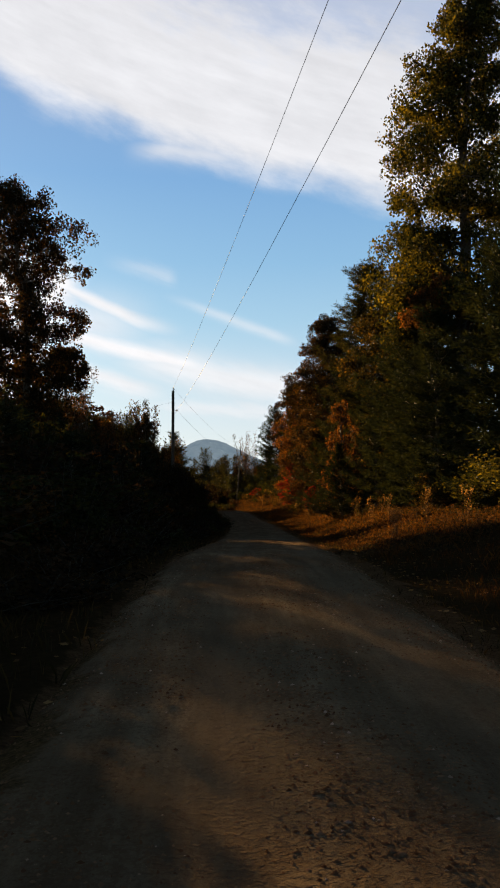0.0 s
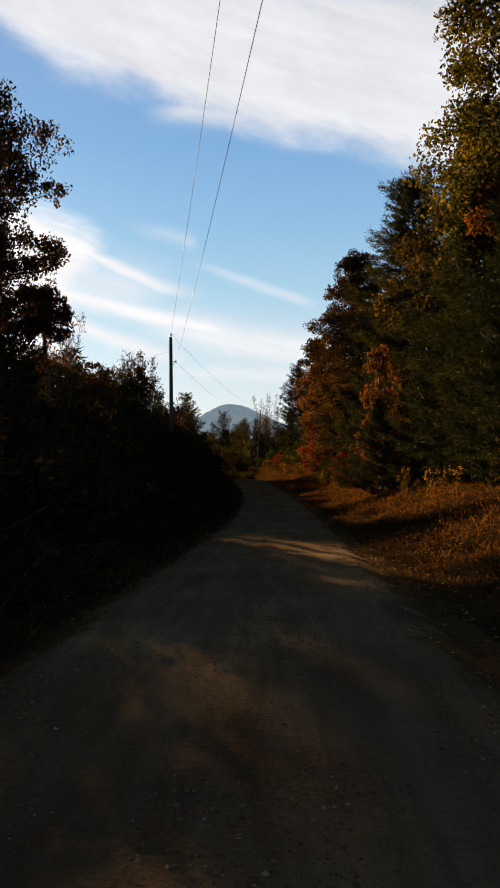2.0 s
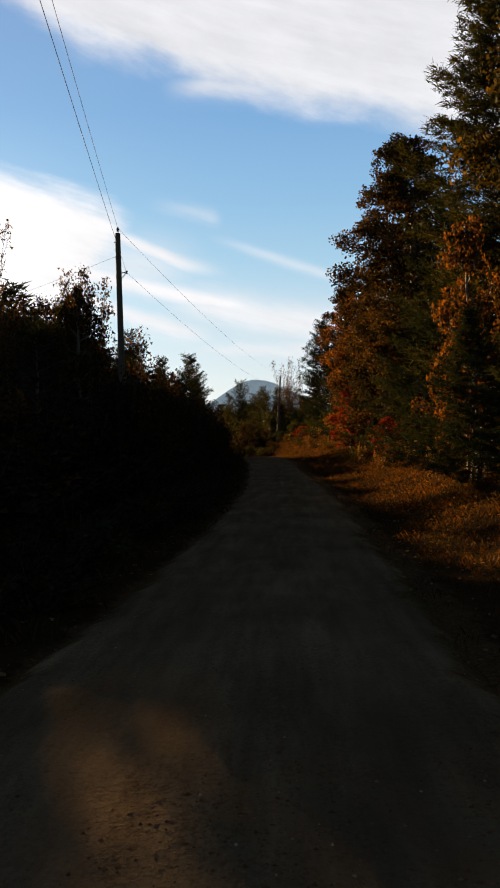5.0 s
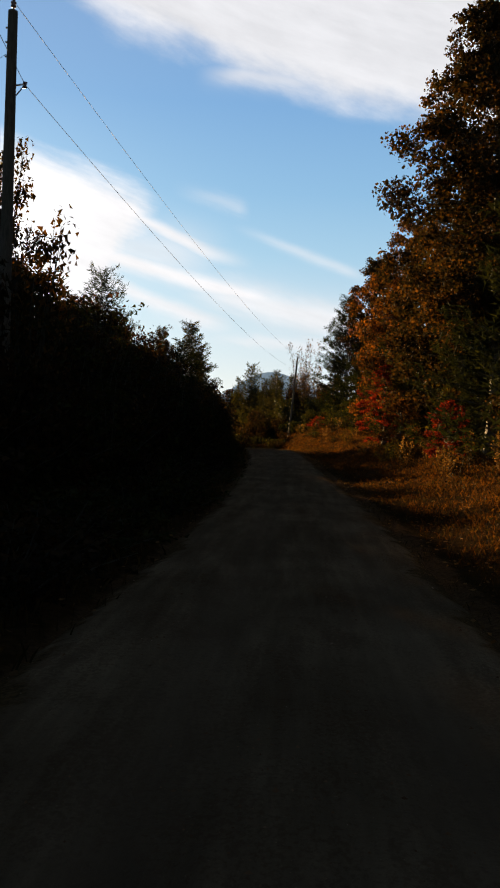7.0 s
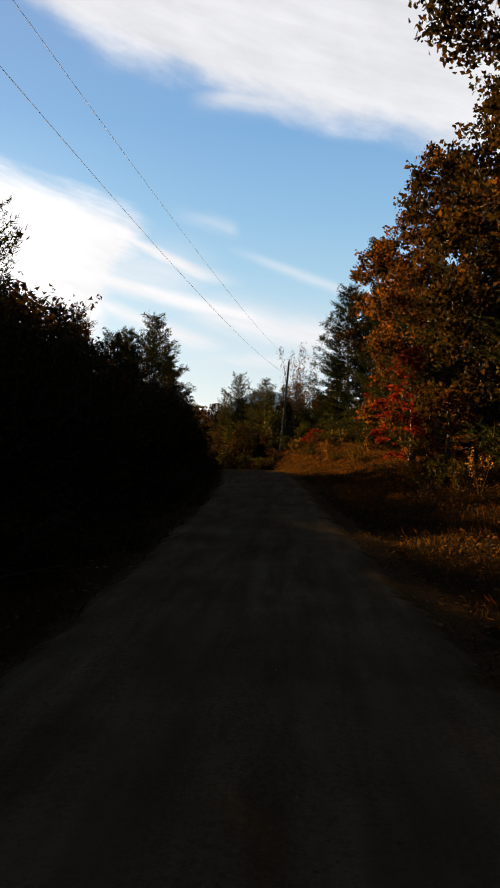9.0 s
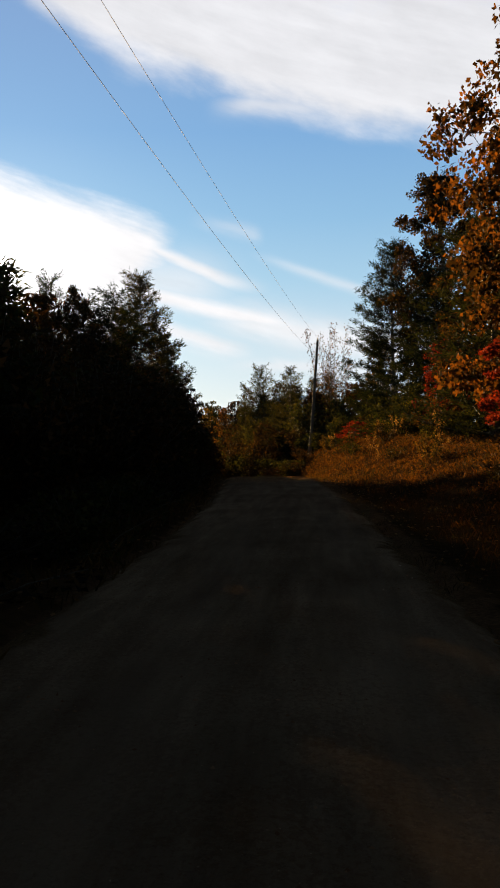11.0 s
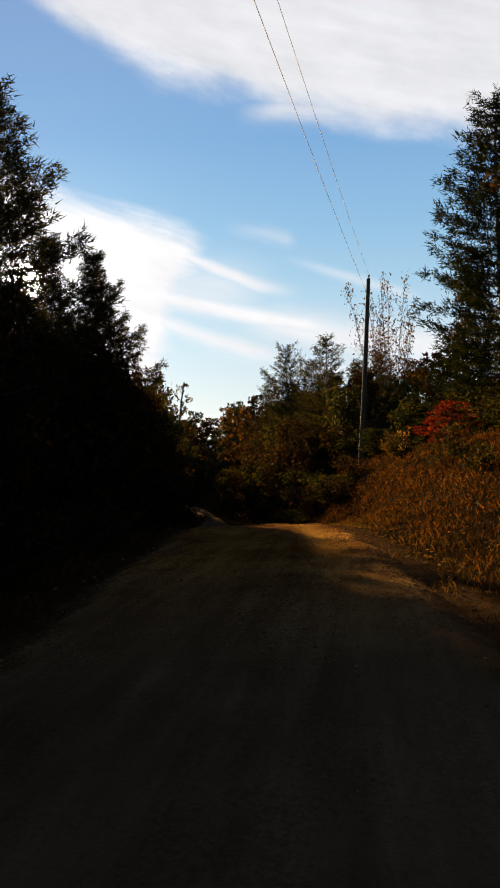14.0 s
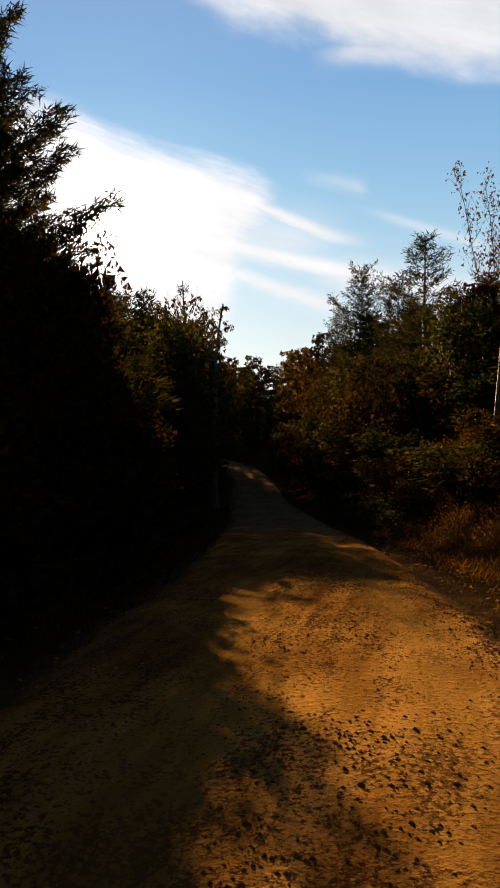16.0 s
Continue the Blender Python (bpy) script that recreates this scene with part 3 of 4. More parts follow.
                    tips.append(t)
    tips = np.repeat(np.array(tips), fill, 0)
    return {"limb_structure": joined(wood), "crown": leaves(rng, tips + rng.normal(0, 0.14, tips.shape), size, 0.4, True)}


def pine(seed, height, radius, base, step, per_whorl, blades, length, power=0.8, droop=0.0, plain=False):
    """A conifer: whorls of level branches whose side twigs carry tufts of needles."""
    rng = np.random.default_rng(seed)
    zt = np.linspace(0, 1, 9)
    spine = np.column_stack([np.cumsum(rng.normal(0, 0.006 * height, (9, 2)), 0), zt * height])
    r0 = 0.012 * height + 0.03
    trunk = tube(spine, r0 * (1.04 - zt) + 0.008, 8)
    wood, tufts, dirs = [], [], []
    z = base * height
    while z < height * 0.985:
        f = z / height
        env = radius * max(0.05, ((1 - f) / (1 - base))) ** power
        c = np.array([np.interp(f, zt, spine[:, i]) for i in range(3)])
        turn, env = rng.uniform(0, 6.28), env * rng.uniform(0.72, 1.16)
        for k in range(per_whorl):
            ln = env * rng.uniform(0.55, 1.15)
            ang = turn + k * 6.283 / per_whorl + rng.uniform(-0.35, 0.35)
            out = np.array([math.cos(ang), math.sin(ang), 0])
            across = np.array([-out[1], out[0], 0])
            s = np.linspace(0, 1, 5)[:, None]
            lift = (0.10 + 0.5 * f * f - droop * (1 - f))
            pts = c + out * ln * s + np.array([0, 0, 1]) * ln * (lift * s + 0.16 * s ** 3) + rng.normal(0, 0.02 * ln, (5, 3)) * s
            wood.append(tube(pts[::4] if plain else pts, np.linspace(0.012 + 0.010 * ln, 0.006, 2 if plain else 5), 3))
            m = max(3, int(ln / (0.62 * length)))
            for q in np.linspace(0.22, 1.0, m):
                o = np.array([np.interp(q, np.linspace(0, 1, 5), pts[:, i]) for i in range(3)])
                for sgn in (-1, 1):
                    side = sgn * across * rng.uniform(0.05, 0.34) * ln * (1.08 - q) + out * rng.uniform(0, 0.12) * ln + np.array([0, 0, rng.uniform(-0.03, 0.07) * ln])
                    tufts.append(o + side)
                    dirs.append(unit(out * 0.7 + sgn * across * 0.5 + np.array([0, 0, 0.35])))
        z += step * rng.uniform(0.75, 1.25) * (0.6 + 0.4 * (1 - f))
    tufts.append(spine[-1])
    dirs.append(np.array([0, 0, 1.0]))
    t, d = np.repeat(np.array(tufts), blades, 0), np.repeat(np.array(dirs), blades, 0)
    t = t + rng.normal(0, length * 0.38, t.shape) * [1, 1, 0.8]
    d = d + rng.normal(0, 0.62, d.shape)
    d /= np.linalg.norm(d, axis=1, keepdims=True)
    w_ = np.cross(d, rng.normal(size=d.shape))
    w_ /= np.linalg.norm(w_, axis=1, keepdims=True) + 1e-9
    ln = (length * rng.uniform(0.7, 1.3, len(t)))[:, None]
    thin = 0.12 if plain else 0.085
    v = np.stack([t - w_ * ln * thin, t + w_ * ln * thin, t + d * ln], 1).reshape(-1, 3)
    return {"trunk": trunk, "limb_structure": joined(wood), "crown": (v, np.arange(len(v)).reshape(-1, 3))}


def shrub(seed, height, radius, stems, clumps, clump, per, size, plain=False):
    """A bush of many stems with leaves down to the ground."""
    rng = np.random.default_rng(seed)
    wood, ends = [], []
    for k in range(stems):
        a, lean = rng.uniform(0, 6.28), rng.uniform(0.1, 1.0)
        top = np.array([math.cos(a) * radius * lean, math.sin(a) * radius * lean, height * (1.02 - 0.55 * lean ** 2) * rng.uniform(0.7, 1.05)])
        s = np.linspace(0, 1, 6)[:, None]
        pts = np.array([math.cos(a), math.sin(a), 0]) * 0.15 + top * np.concatenate([s ** 1.2, s ** 1.2, s ** 0.85], 1) + rng.normal(0, 0.05 * height, (6, 3)) * s * (1 - s)
        wood.append(tube(pts, np.linspace(0.012 + 0.006 * height, 0.006, 6), 3))
        for _ in range(clumps):
            q = rng.uniform(0.12, 1.0)
            o = np.array([np.interp(q, np.linspace(0, 1, 6), pts[:, i]) for i in range(3)])
            ends.append(o + rng.normal(0, 0.13 * radius, 3) * [1, 1, 0.6])
    ends = np.array(ends)
    ends[:, 2] = np.maximum(ends[:, 2], 0.1)
    idx = np.repeat(np.arange(len(ends)), per)
    pos = rng.normal(size=(len(idx), 3))
    pos *= (rng.uniform(0.1, 1, len(idx)) ** 0.5 / (np.linalg.norm(pos, axis=1) + 1e-9))[:, None]
    pos = ends[idx] + pos * clump * [1, 1, 0.8]
    return {"limb_structure": joined(wood), "crown": leaves(rng, pos, size, 0.35, plain)}


# each kind: (height it is built at, radius it is built at, its meshes)
KINDS = {}


def kind(name, height, radius, pieces):
    KINDS[name] = (height, radius, {k: mesh_of(f"{name}_{k}", v, fc, BARK, k == "trunk") for k, (v, fc) in pieces.items()})


kind("giant_oak", 31, 5.8, broadleaf(18, 31, 5.8, 0.30, 66, 1.8, 24, 56, 0.17, egg=0.6, taper=0.08))
kind("tall_oak", 20, 5.2, broadleaf(11, 20, 5.2, 0.08, 58, 1.45, 17, 46, 0.175, egg=0.55))
kind("high_oak", 22, 5.0, broadleaf(19, 22, 5.0, 0.26, 66, 1.45, 18, 52, 0.16, egg=0.60, taper=0.45))
kind("round_oak", 22, 5.0, broadleaf(29, 22, 5.0, 0.30, 60, 1.45, 18, 46, 0.17, egg=0.80, taper=0.5))
kind("slim_oak", 15, 2.8, broadleaf(27, 15, 2.8, 0.79, 26, 0.95, 14, 34, 0.15, egg=0.82))
kind("oak", 15, 4.6, broadleaf(12, 15, 4.6, 0.05, 50, 1.25, 16, 38, 0.165, egg=0.45))
kind("old_oak", 15, 4.6, broadleaf(13, 15, 4.6, 0.06, 48, 1.25, 16, 44, 0.155, egg=0.5))
kind("maple", 6, 2.4, broadleaf(14, 6, 2.4, 0.10, 26, 0.68, 10, 26, 0.12, egg=0.42))
kind("sapling", 10, 1.9, broadleaf(15, 10, 1.9, 0.32, 20, 0.50, 7, 13, 0.13, egg=0.62))
kind("bare_tree", 12, 2.6, broadleaf(16, 12, 2.6, 0.28, 30, 0.60, 8, 8, 0.11, egg=0.6))
kind("stem_clump", 9, 3.0, stem_clump(26, 9, 3.0, 9, 15, 0.11))
kind("leafy_clump", 9, 2.2, stem_clump(30, 9, 2.2, 6, 11, 0.13, 0.55, 9))
kind("great_pine", 24, 5.4, pine(25, 24, 5.4, 0.03, 0.80, 7, 14, 0.32, 0.5))
kind("white_pine", 15, 4.4, pine(21, 15, 4.4, 0.03, 0.66, 6, 11, 0.28, 0.58))
kind("scrub_pine", 10, 3.4, pine(22, 10, 3.4, 0.03, 0.56, 5, 7, 0.26, 0.55))
kind("near_pine", 11, 4.2, pine(28, 11, 4.2, 0.03, 0.46, 6, 15, 0.18, 0.8))
kind("open_pine", 9, 2.2, pine(23, 9, 2.2, 0.18, 0.62, 4, 8, 0.22, 0.5))
kind("tall_shrub", 5, 2.3, shrub(31, 5, 2.3, 18, 15, 0.42, 16, 0.15, True))
kind("broad_shrub", 3, 2.0, shrub(32, 3, 2.0, 14, 12, 0.36, 13, 0.14, True))
kind("low_bush", 1.4, 1.1, shrub(33, 1.4, 1.1, 9, 9, 0.20, 10, 0.095, True))
kind("thicket_bush", 5, 2.3, shrub(34, 5, 2.3, 18, 12, 0.42, 13, 0.17, True))
kind("thicket_tall", 9, 2.8, shrub(36, 9, 2.8, 22, 18, 0.55, 9, 0.20, True))
kind("crest_bush", 6.5, 2.1, shrub(38, 6.5, 2.1, 22, 22, 0.40, 19, 0.165, True))
kind("thicket_mass", 9, 2.8, shrub(37, 9, 2.8, 16, 14, 0.64, 9, 0.27, True))
kind("thicket_core", 5, 2.3, shrub(35, 5, 2.3, 16, 11, 0.48, 12, 0.19, True))
kind("forest_oak", 15, 4.4, broadleaf(17, 15, 4.4, 0.04, 28, 1.6, 7, 11, 0.45, egg=0.45, plain=True))
kind("wood_oak", 15, 4.4, broadleaf(20, 15, 4.4, 0.03, 30, 1.35, 8, 26, 0.24, egg=0.45, plain=True))
kind("forest_pine", 14, 3.6, pine(24, 14, 3.6, 0.03, 1.05, 5, 3, 0.62, 0.6, plain=True))


def plant(what, name, label, x, y, top, radius, leaf, group="", bark=BARK):
    """One tree or bush of a kind, on the ground at x, y, whose tip reaches the height top."""
    z = float(land_z(x, y)) - 0.08
    if what in ("thicket_bush", "thicket_core", "tall_shrub") and top - z > 6.3:
        what = "thicket_mass" if what == "thicket_core" else "thicket_tall"
    h0, r0, meshes = KINDS[what]
    ob = new(name)
    ob.empty_display_size = 0.3
    turn = (x * 53.7 + y * 91.3 + top * 40) % 360
    ob.matrix_world = pose(x, y, z, 0, 0, turn) @ Matrix.Diagonal((radius / r0, radius / r0, (top - z) / h0, 1))
    tagged(ob, label, "bush" if "shrub" in what or "bush" in what or "thicket" in what else "tree", group)
    for k, me in meshes.items():
        c = part(k, me, ob)
        if k == "limb_structure":
            tagged(c, kind="stuff")
        c.material_slots[0].link = "OBJECT"
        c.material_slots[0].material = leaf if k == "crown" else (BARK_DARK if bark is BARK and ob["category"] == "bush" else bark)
    return ob


OAK, PINE, RIGHT, LEFT = "oak_tree", "pine_tree", "trees along the grassy bank", "trees along the shaded side"

# the wooded bank on the sunlit side
for spec in (
    ("giant_oak", OAK, "very tall oak with olive and yellowing leaves", 12.4, 46, 31.5, 5.6, LEAF_OLIVE),
    ("tall_oak", OAK, "tall oak with olive and golden autumn leaves", 12.4, 59, 19.0, 5.4, LEAF_GOLD),
    ("great_pine", PINE, "tall dark pine with layered level branches", 11.4, 66, 18.6, 5.2, NEEDLE_WARM),
    ("high_oak", OAK, "high crowned oak with olive brown leaves over the bank", 10.0, 82.5, 18.6, 4.9, LEAF_RUST),
    ("scrub_pine", PINE, "bushy dark pine below the oak", 9.6, 82.5, 8.5, 3.6, NEEDLE),
    ("oak", OAK, "oak with rust coloured leaves and bare twigs", 10.4, 92, 15.0, 5.0, LEAF_RUST),
    ("oak", OAK, "rust brown oak with a dense crown", 12.0, 99.5, 14.4, 3.8, LEAF_RUST),
    ("oak", OAK, "oak turning orange above the bank", 9.0, 105, 14.4, 4.3, LEAF_ORANGE),
    ("old_oak", OAK, "rust brown oak behind the dry bank", 11.2, 124, 11.0, 4.2, LEAF_RUST),
    ("tall_oak", OAK, "tall rust brown oak beside the dark pine", 11.5, 141, 19.0, 5.0, LEAF_RUST),
    ("white_pine", PINE, "dark pine with drooping lower branches", 7.9, 147, 14.4, 4.8, NEEDLE),
    ("maple", "maple_tree", "rusty orange sapling at the wood's edge", 7.8, 60, 4.0, 1.7, LEAF_ORANGE),
    ("slim_oak", OAK, "slim oak with orange leaves before the tall oak", 10.4, 44.2, 12.6, 1.8, LEAF_ORANGE),
    ("maple", "maple_tree", "maple with bright orange leaves above a small pine", 7.4, 57.6, 6.6, 1.8, LEAF_ORANGE),
    ("near_pine", PINE, "small dark pine before the orange maple", 7.0, 55.6, 3.3, 2.3, NEEDLE),
    ("scrub_pine", PINE, "bushy dark pine below the golden oak", 8.8, 53.0, 4.6, 2.8, NEEDLE),
    ("white_pine", PINE, "dense dark pine below the tall oak", 10.2, 42.6, 9.6, 3.8, NEEDLE),
    ("wood_oak", "maple_tree", "small scarlet maple under the oak", 7.2, 100.2, 3.4, 2.2, LEAF_RED),
    ("maple", "maple_tree", "low red maple at the foot of the oaks", 7.7, 80.5, 0.6, 1.2, LEAF_RED),
    ("maple", "maple_tree", "low orange maple at the foot of the oaks", 7.0, 91, 0.9, 1.5, LEAF_ORANGE),
    ("maple", "maple_tree", "small red maple on the dry bank", 8.2, 125, 4.2, 1.7, LEAF_RED),
    ("maple", "maple_tree", "low red maple sapling in dry grass", 4.2, 139.5, 0.3, 1.5, LEAF_RED),
    ("maple", "maple_tree", "yellow leaved sapling at the wood's edge", 9.2, 39.5, 1.2, 1.1, LEAF_GOLD),
    ("maple", "maple_tree", "golden young tree beside the dark pine", 7.3, 152, 7.8, 2.2, LEAF_GOLD),
    ("maple", "maple_tree", "golden brown young maple at the wood's edge", 8.6, 99, 3.6, 2.2, LEAF_GOLD),
    ("maple", "maple_tree", "rusty young maple at the wood's edge", 9.4, 72, 4.6, 2.3, LEAF_RUST),
    ("stem_clump", "birch_tree", "thin grey stems with few remaining pinkish leaves", 3.4, 173, 11.7, 3.6, LEAF_RUST),
    ("white_pine", PINE, "dense dark pine on the bank", 10.6, 48.8, 12.5, 4.4, NEEDLE),
    ("white_pine", PINE, "dense dark pine at the wood's edge", 12.4, 36, 14.0, 4.8, NEEDLE),
    ("scrub_pine", PINE, "bushy pine with low dark branches", 10.0, 73, 11.5, 4.2, NEEDLE),
    ("scrub_pine", PINE, "bushy pine among rust coloured oaks", 9.6, 98, 9.5, 4.0, NEEDLE_WARM),
    ("scrub_pine", PINE, "bushy pine above the dry bank", 9.2, 116, 9.5, 4.0, NEEDLE),
    ("scrub_pine", PINE, "bushy dark pine behind the bank", 9.6, 137, 10.0, 4.2, NEEDLE),
):
    what, nm, text, x, y, top, rad, leaf = spec
    plant(what, nm, text, x, y, top, rad, leaf, RIGHT, BARK_PALE if what == "bare_tree" else BARK)

# the deeper wood on that side
rng = np.random.default_rng(5)
for y in np.arange(24, 158, 8.5):
    for depth in (17.0,):
        x, yy = depth + rng.uniform(-1.5, 2), y + rng.uniform(-2.5, 2.5)
        top = rng.uniform(13, 18) - 0.02 * yy
        if rng.random() < 0.4:
            plant("forest_pine", PINE, "dark forest pine in the deeper wood", x, yy, top, 4.4, NEEDLE, RIGHT)
        else:
            plant("forest_oak", OAK, "forest oak in mixed autumn colour", x, yy, top, 5.0, (LEAF_OLIVE, LEAF_RUST, LEAF_GOLD)[int(rng.integers(3))], RIGHT)
for y in np.arange(22, 158, 4.3):
    x, yy = float(road_x(y)) + HALF + rng.uniform(6.0, 8.2), y + rng.uniform(-1, 1)
    plant("broad_shrub" if rng.random() < 0.6 else "tall_shrub", "shrub", "bushy undergrowth at the wood's edge", x, yy, float(land_z(x, yy)) + rng.uniform(1.6, 3.6), rng.uniform(1.5, 2.3), (LEAF_DARK, LEAF_BROWN, LEAF_OLIVE, LEAF_RUST)[int(rng.integers(4))], "undergrowth on the bank")

# the shaded side
for spec in (
    ("round_oak", OAK, "tall backlit oak with rusty brown leaves", -15.4, 61.5, 24.0, 5.0, LEAF_RUST),
    ("stem_clump", "sapling_tree", "thinly leaved backlit stems behind the pole", -14.6, 75, 11.4, 3.2, LEAF_RUST),
    ("slim_oak", OAK, "slim backlit oak over the thicket", -14.2, 69.9, 12.8, 2.6, LEAF_RUST),
    # oak added to close a gap through which sun reached the road
    ("forest_oak", OAK, "brown oak added behind the thicket for shade", -18.8, 74, 12.6, 3.6, LEAF_RUST),
    ("oak", OAK, "backlit brown oak in the thicket", -21.0, 59, 21.5, 5.6, LEAF_RUST),
    ("scrub_pine", PINE, "small dark pine in the thicket", -13.2, 62.0, 6.6, 1.7, NEEDLE),
    ("tall_shrub", "shrub", "rounded dark tree in the thicket", -13.6, 66, 5.6, 2.4, LEAF_BROWN),
    ("leafy_clump", "sapling_tree", "slender sapling with sparse leaves by the pole", -7.6, 70.5, 8.2, 1.8, LEAF_RUST),
    ("leafy_clump", "sapling_tree", "slender sapling with thin bare stems", -9.3, 72.5, 8.0, 1.9, LEAF_OLIVE),
    ("leafy_clump", "sapling_tree", "slender backlit sapling in the thicket", -10.8, 69.5, 6.8, 1.8, LEAF_RUST),
    ("scrub_pine", PINE, "dark scrub pine in the roadside thicket", -9.8, 93.5, 7.4, 3.0, NEEDLE),
    ("scrub_pine", PINE, "dark scrub pine with low skirt of branches", -8.8, 121.5, 6.3, 3.7, NEEDLE),
    ("maple", "maple_tree", "orange tinted young tree among pines", -9.6, 118, 6.2, 1.8, LEAF_RUST),
    ("white_pine", PINE, "large dark scrub pine hiding the low sun", -9.0, 129.6, 8.7, 3.7, NEEDLE_WARM),
    ("tall_shrub", "shrub", "orange leaved tree in the thicket", -13.6, 124.5, 6.6, 2.4, LEAF_GOLD),
    ("scrub_pine", PINE, "dark scrub pine crowding the thicket", -12.0, 129, 7.2, 3.8, NEEDLE),
    ("white_pine", PINE, "tall dark pine against the sun", -15.0, 151, 10.4, 3.1, NEEDLE_WARM),
    ("scrub_pine", PINE, "dark pine behind the thicket", -17.5, 139, 10.5, 3.6, NEEDLE),
    ("tall_shrub", "shrub", "dark bush on the falling verge", -15.4, 161, 3.0, 2.6, LEAF_BROWN),
    ("thicket_bush", "shrub", "tall dark bush in the thicket", -12.8, 50, 6.6, 2.8, LEAF_BROWN),
    ("thicket_bush", "shrub", "tall dark bush below the oak", -12.2, 54.5, 5.6, 2.6, LEAF_BROWN),
    ("thicket_bush", "shrub", "tall dark bush among the oaks", -13.6, 45.5, 6.6, 2.8, LEAF_DARK),
    ("thicket_bush", "shrub", "tall dark bush beneath the oak", -15.0, 58.5, 7.5, 2.8, LEAF_BROWN),
    ("thicket_bush", "shrub", "tall dark bush beside the oak", -16.5, 64, 8.0, 2.8, LEAF_BROWN),
    # an unseen oak, added only to keep sun off the road
    ("forest_oak", OAK, "added shading oak out of view among the thicket", -20.4, 50, 11.0, 3.8, LEAF_BROWN),
    ("leafy_clump", "sapling_tree", "slender sapling among thin bare stems", -8.7, 74.5, 7.4, 1.8, LEAF_RUST),
    ("leafy_clump", "sapling_tree", "thin stemmed sapling near the pole", -10.2, 75, 7.8, 1.8, LEAF_RUST),
    # four more unseen oaks, added to throw shade on the road
    ("forest_oak", OAK, "added shading oak out of view behind the thicket", -14.6, 21, 9.5, 4.2, LEAF_RUST),
    ("forest_oak", OAK, "added shading oak out of view above the thicket", -15.0, 31, 8.6, 4.2, LEAF_RUST),
    ("forest_oak", OAK, "added shading oak out of view in the thicket", -18.6, 40, 10.0, 4.2, LEAF_BROWN),
    ("forest_oak", OAK, "added shading oak by the wood's edge", -22, 75, 12.0, 4.6, LEAF_RUST),
    # hidden trees added to block low sun from the road, down to y 120
    ("forest_oak", OAK, "brown oak added deep in the thicket for shade", -19.5, 84, 9.5, 4.4, LEAF_BROWN),
    ("forest_pine", PINE, "dark pine added deep in the thicket for shade", -18.5, 91, 10.0, 3.8, NEEDLE),
    ("forest_oak", OAK, "brown oak added deep in the thicket for shade", -21.0, 98, 11.0, 4.4, LEAF_BROWN),
    ("forest_oak", OAK, "rusty oak added deep in the thicket for shade", -19.0, 106, 10.5, 4.4, LEAF_RUST),
    ("forest_pine", PINE, "dark pine added deep in the thicket for shade", -21.5, 113, 11.0, 3.8, NEEDLE),
    ("forest_oak", OAK, "brown oak added deep in the thicket for shade", -18.5, 120, 9.5, 4.2, LEAF_BROWN),
    ("sapling", "sapling_tree", "thin pale tree on the falling ground", -13.5, 174.5, 5.2, 1.8, LEAF_GOLD),
    ("maple", "maple_tree", "orange bush far down the road", -12.8, 161.5, -0.2, 1.3, LEAF_ORANGE),
    ("near_pine", PINE, "dark pine at the crest with the sun behind", -9.0, 139.4, 6.6, 3.9, NEEDLE_WARM),
    # oak added to block the sun's rays to the road, kept below the sun
    ("wood_oak", OAK, "low brown oak added to shade the crest", -14.5, 147, 5.6, 3.2, LEAF_BROWN),
    ("thicket_core", "shrub", "dense dark bush under the crest pine", -8.8, 138.8, 3.3, 1.7, LEAF_BROWN),
    ("thicket_core", "shrub", "dense dark bush beside the crest pine", -8.3, 141.0, 1.6, 1.6, LEAF_BROWN),
    ("thicket_core", "shrub", "dense dark bush behind the crest pine", -9.9, 142.4, 2.6, 2.0, LEAF_DARK),
    ("thicket_core", "shrub", "dense dark bush below the crest pine", -8.9, 136.4, 3.2, 2.0, LEAF_BROWN),
    # second oak added as a sun block for the road
    ("wood_oak", OAK, "low brown oak added behind the crest for shade", -18.0, 154, 6.2, 3.4, LEAF_BROWN),
    ("tall_shrub", "shrub", "leafy bush at the foot of the pole", -4.7, 61.9, 2.5, 1.7, LEAF_BROWN),
    ("thicket_core", "shrub", "dense dark bush before the pole", -4.4, 60.6, 2.2, 1.6, LEAF_BROWN),
    ("tall_shrub", "shrub", "leafy bush beside the pole", -5.3, 67.2, 4.6, 1.8, LEAF_RUST),
    ("maple", "maple_tree", "rounded brown leafy tree behind the pole", -7.2, 67.4, 6.6, 1.9, LEAF_RUST),
    ("bare_tree", "birch_tree", "thin bare tree against the bright sky", -28.2, 221, 14.2, 3.0, LEAF_RUST),
):
    what, nm, text, x, y, top, rad, leaf = spec
    plant(what, nm, text, x, y, top, rad, leaf, LEFT)
rng = np.random.default_rng(6)
crest = curve([(0, 2.8), (20, 3.2), (45, 3.8), (54, 4.4), (60, 3.8), (72, 4.2), (85, 5.0), (95, 5.4), (110, 5.3), (120, 5.4), (129, 5.4), (135, 3.4), (139, 2.6), (142, 0.0), (145, -1.2), (150, -1.4), (156, -1.2), (200, 0)])
# places on the road where the low sun finds a way between the bushes
GLADES = [(-0.4, 37.0), (1.0, 34.6), (2.1, 32.2), (-0.5, 7.8)]
CHINKS = [(2.4, 83.4), (3.0, 79.4), (2.9, 75.2)]


def in_glade(x, y, top, radius):
    for gx, gy in GLADES:
        d = ((x - gx) * -0.361 + (y - gy) * 0.911) / 0.98
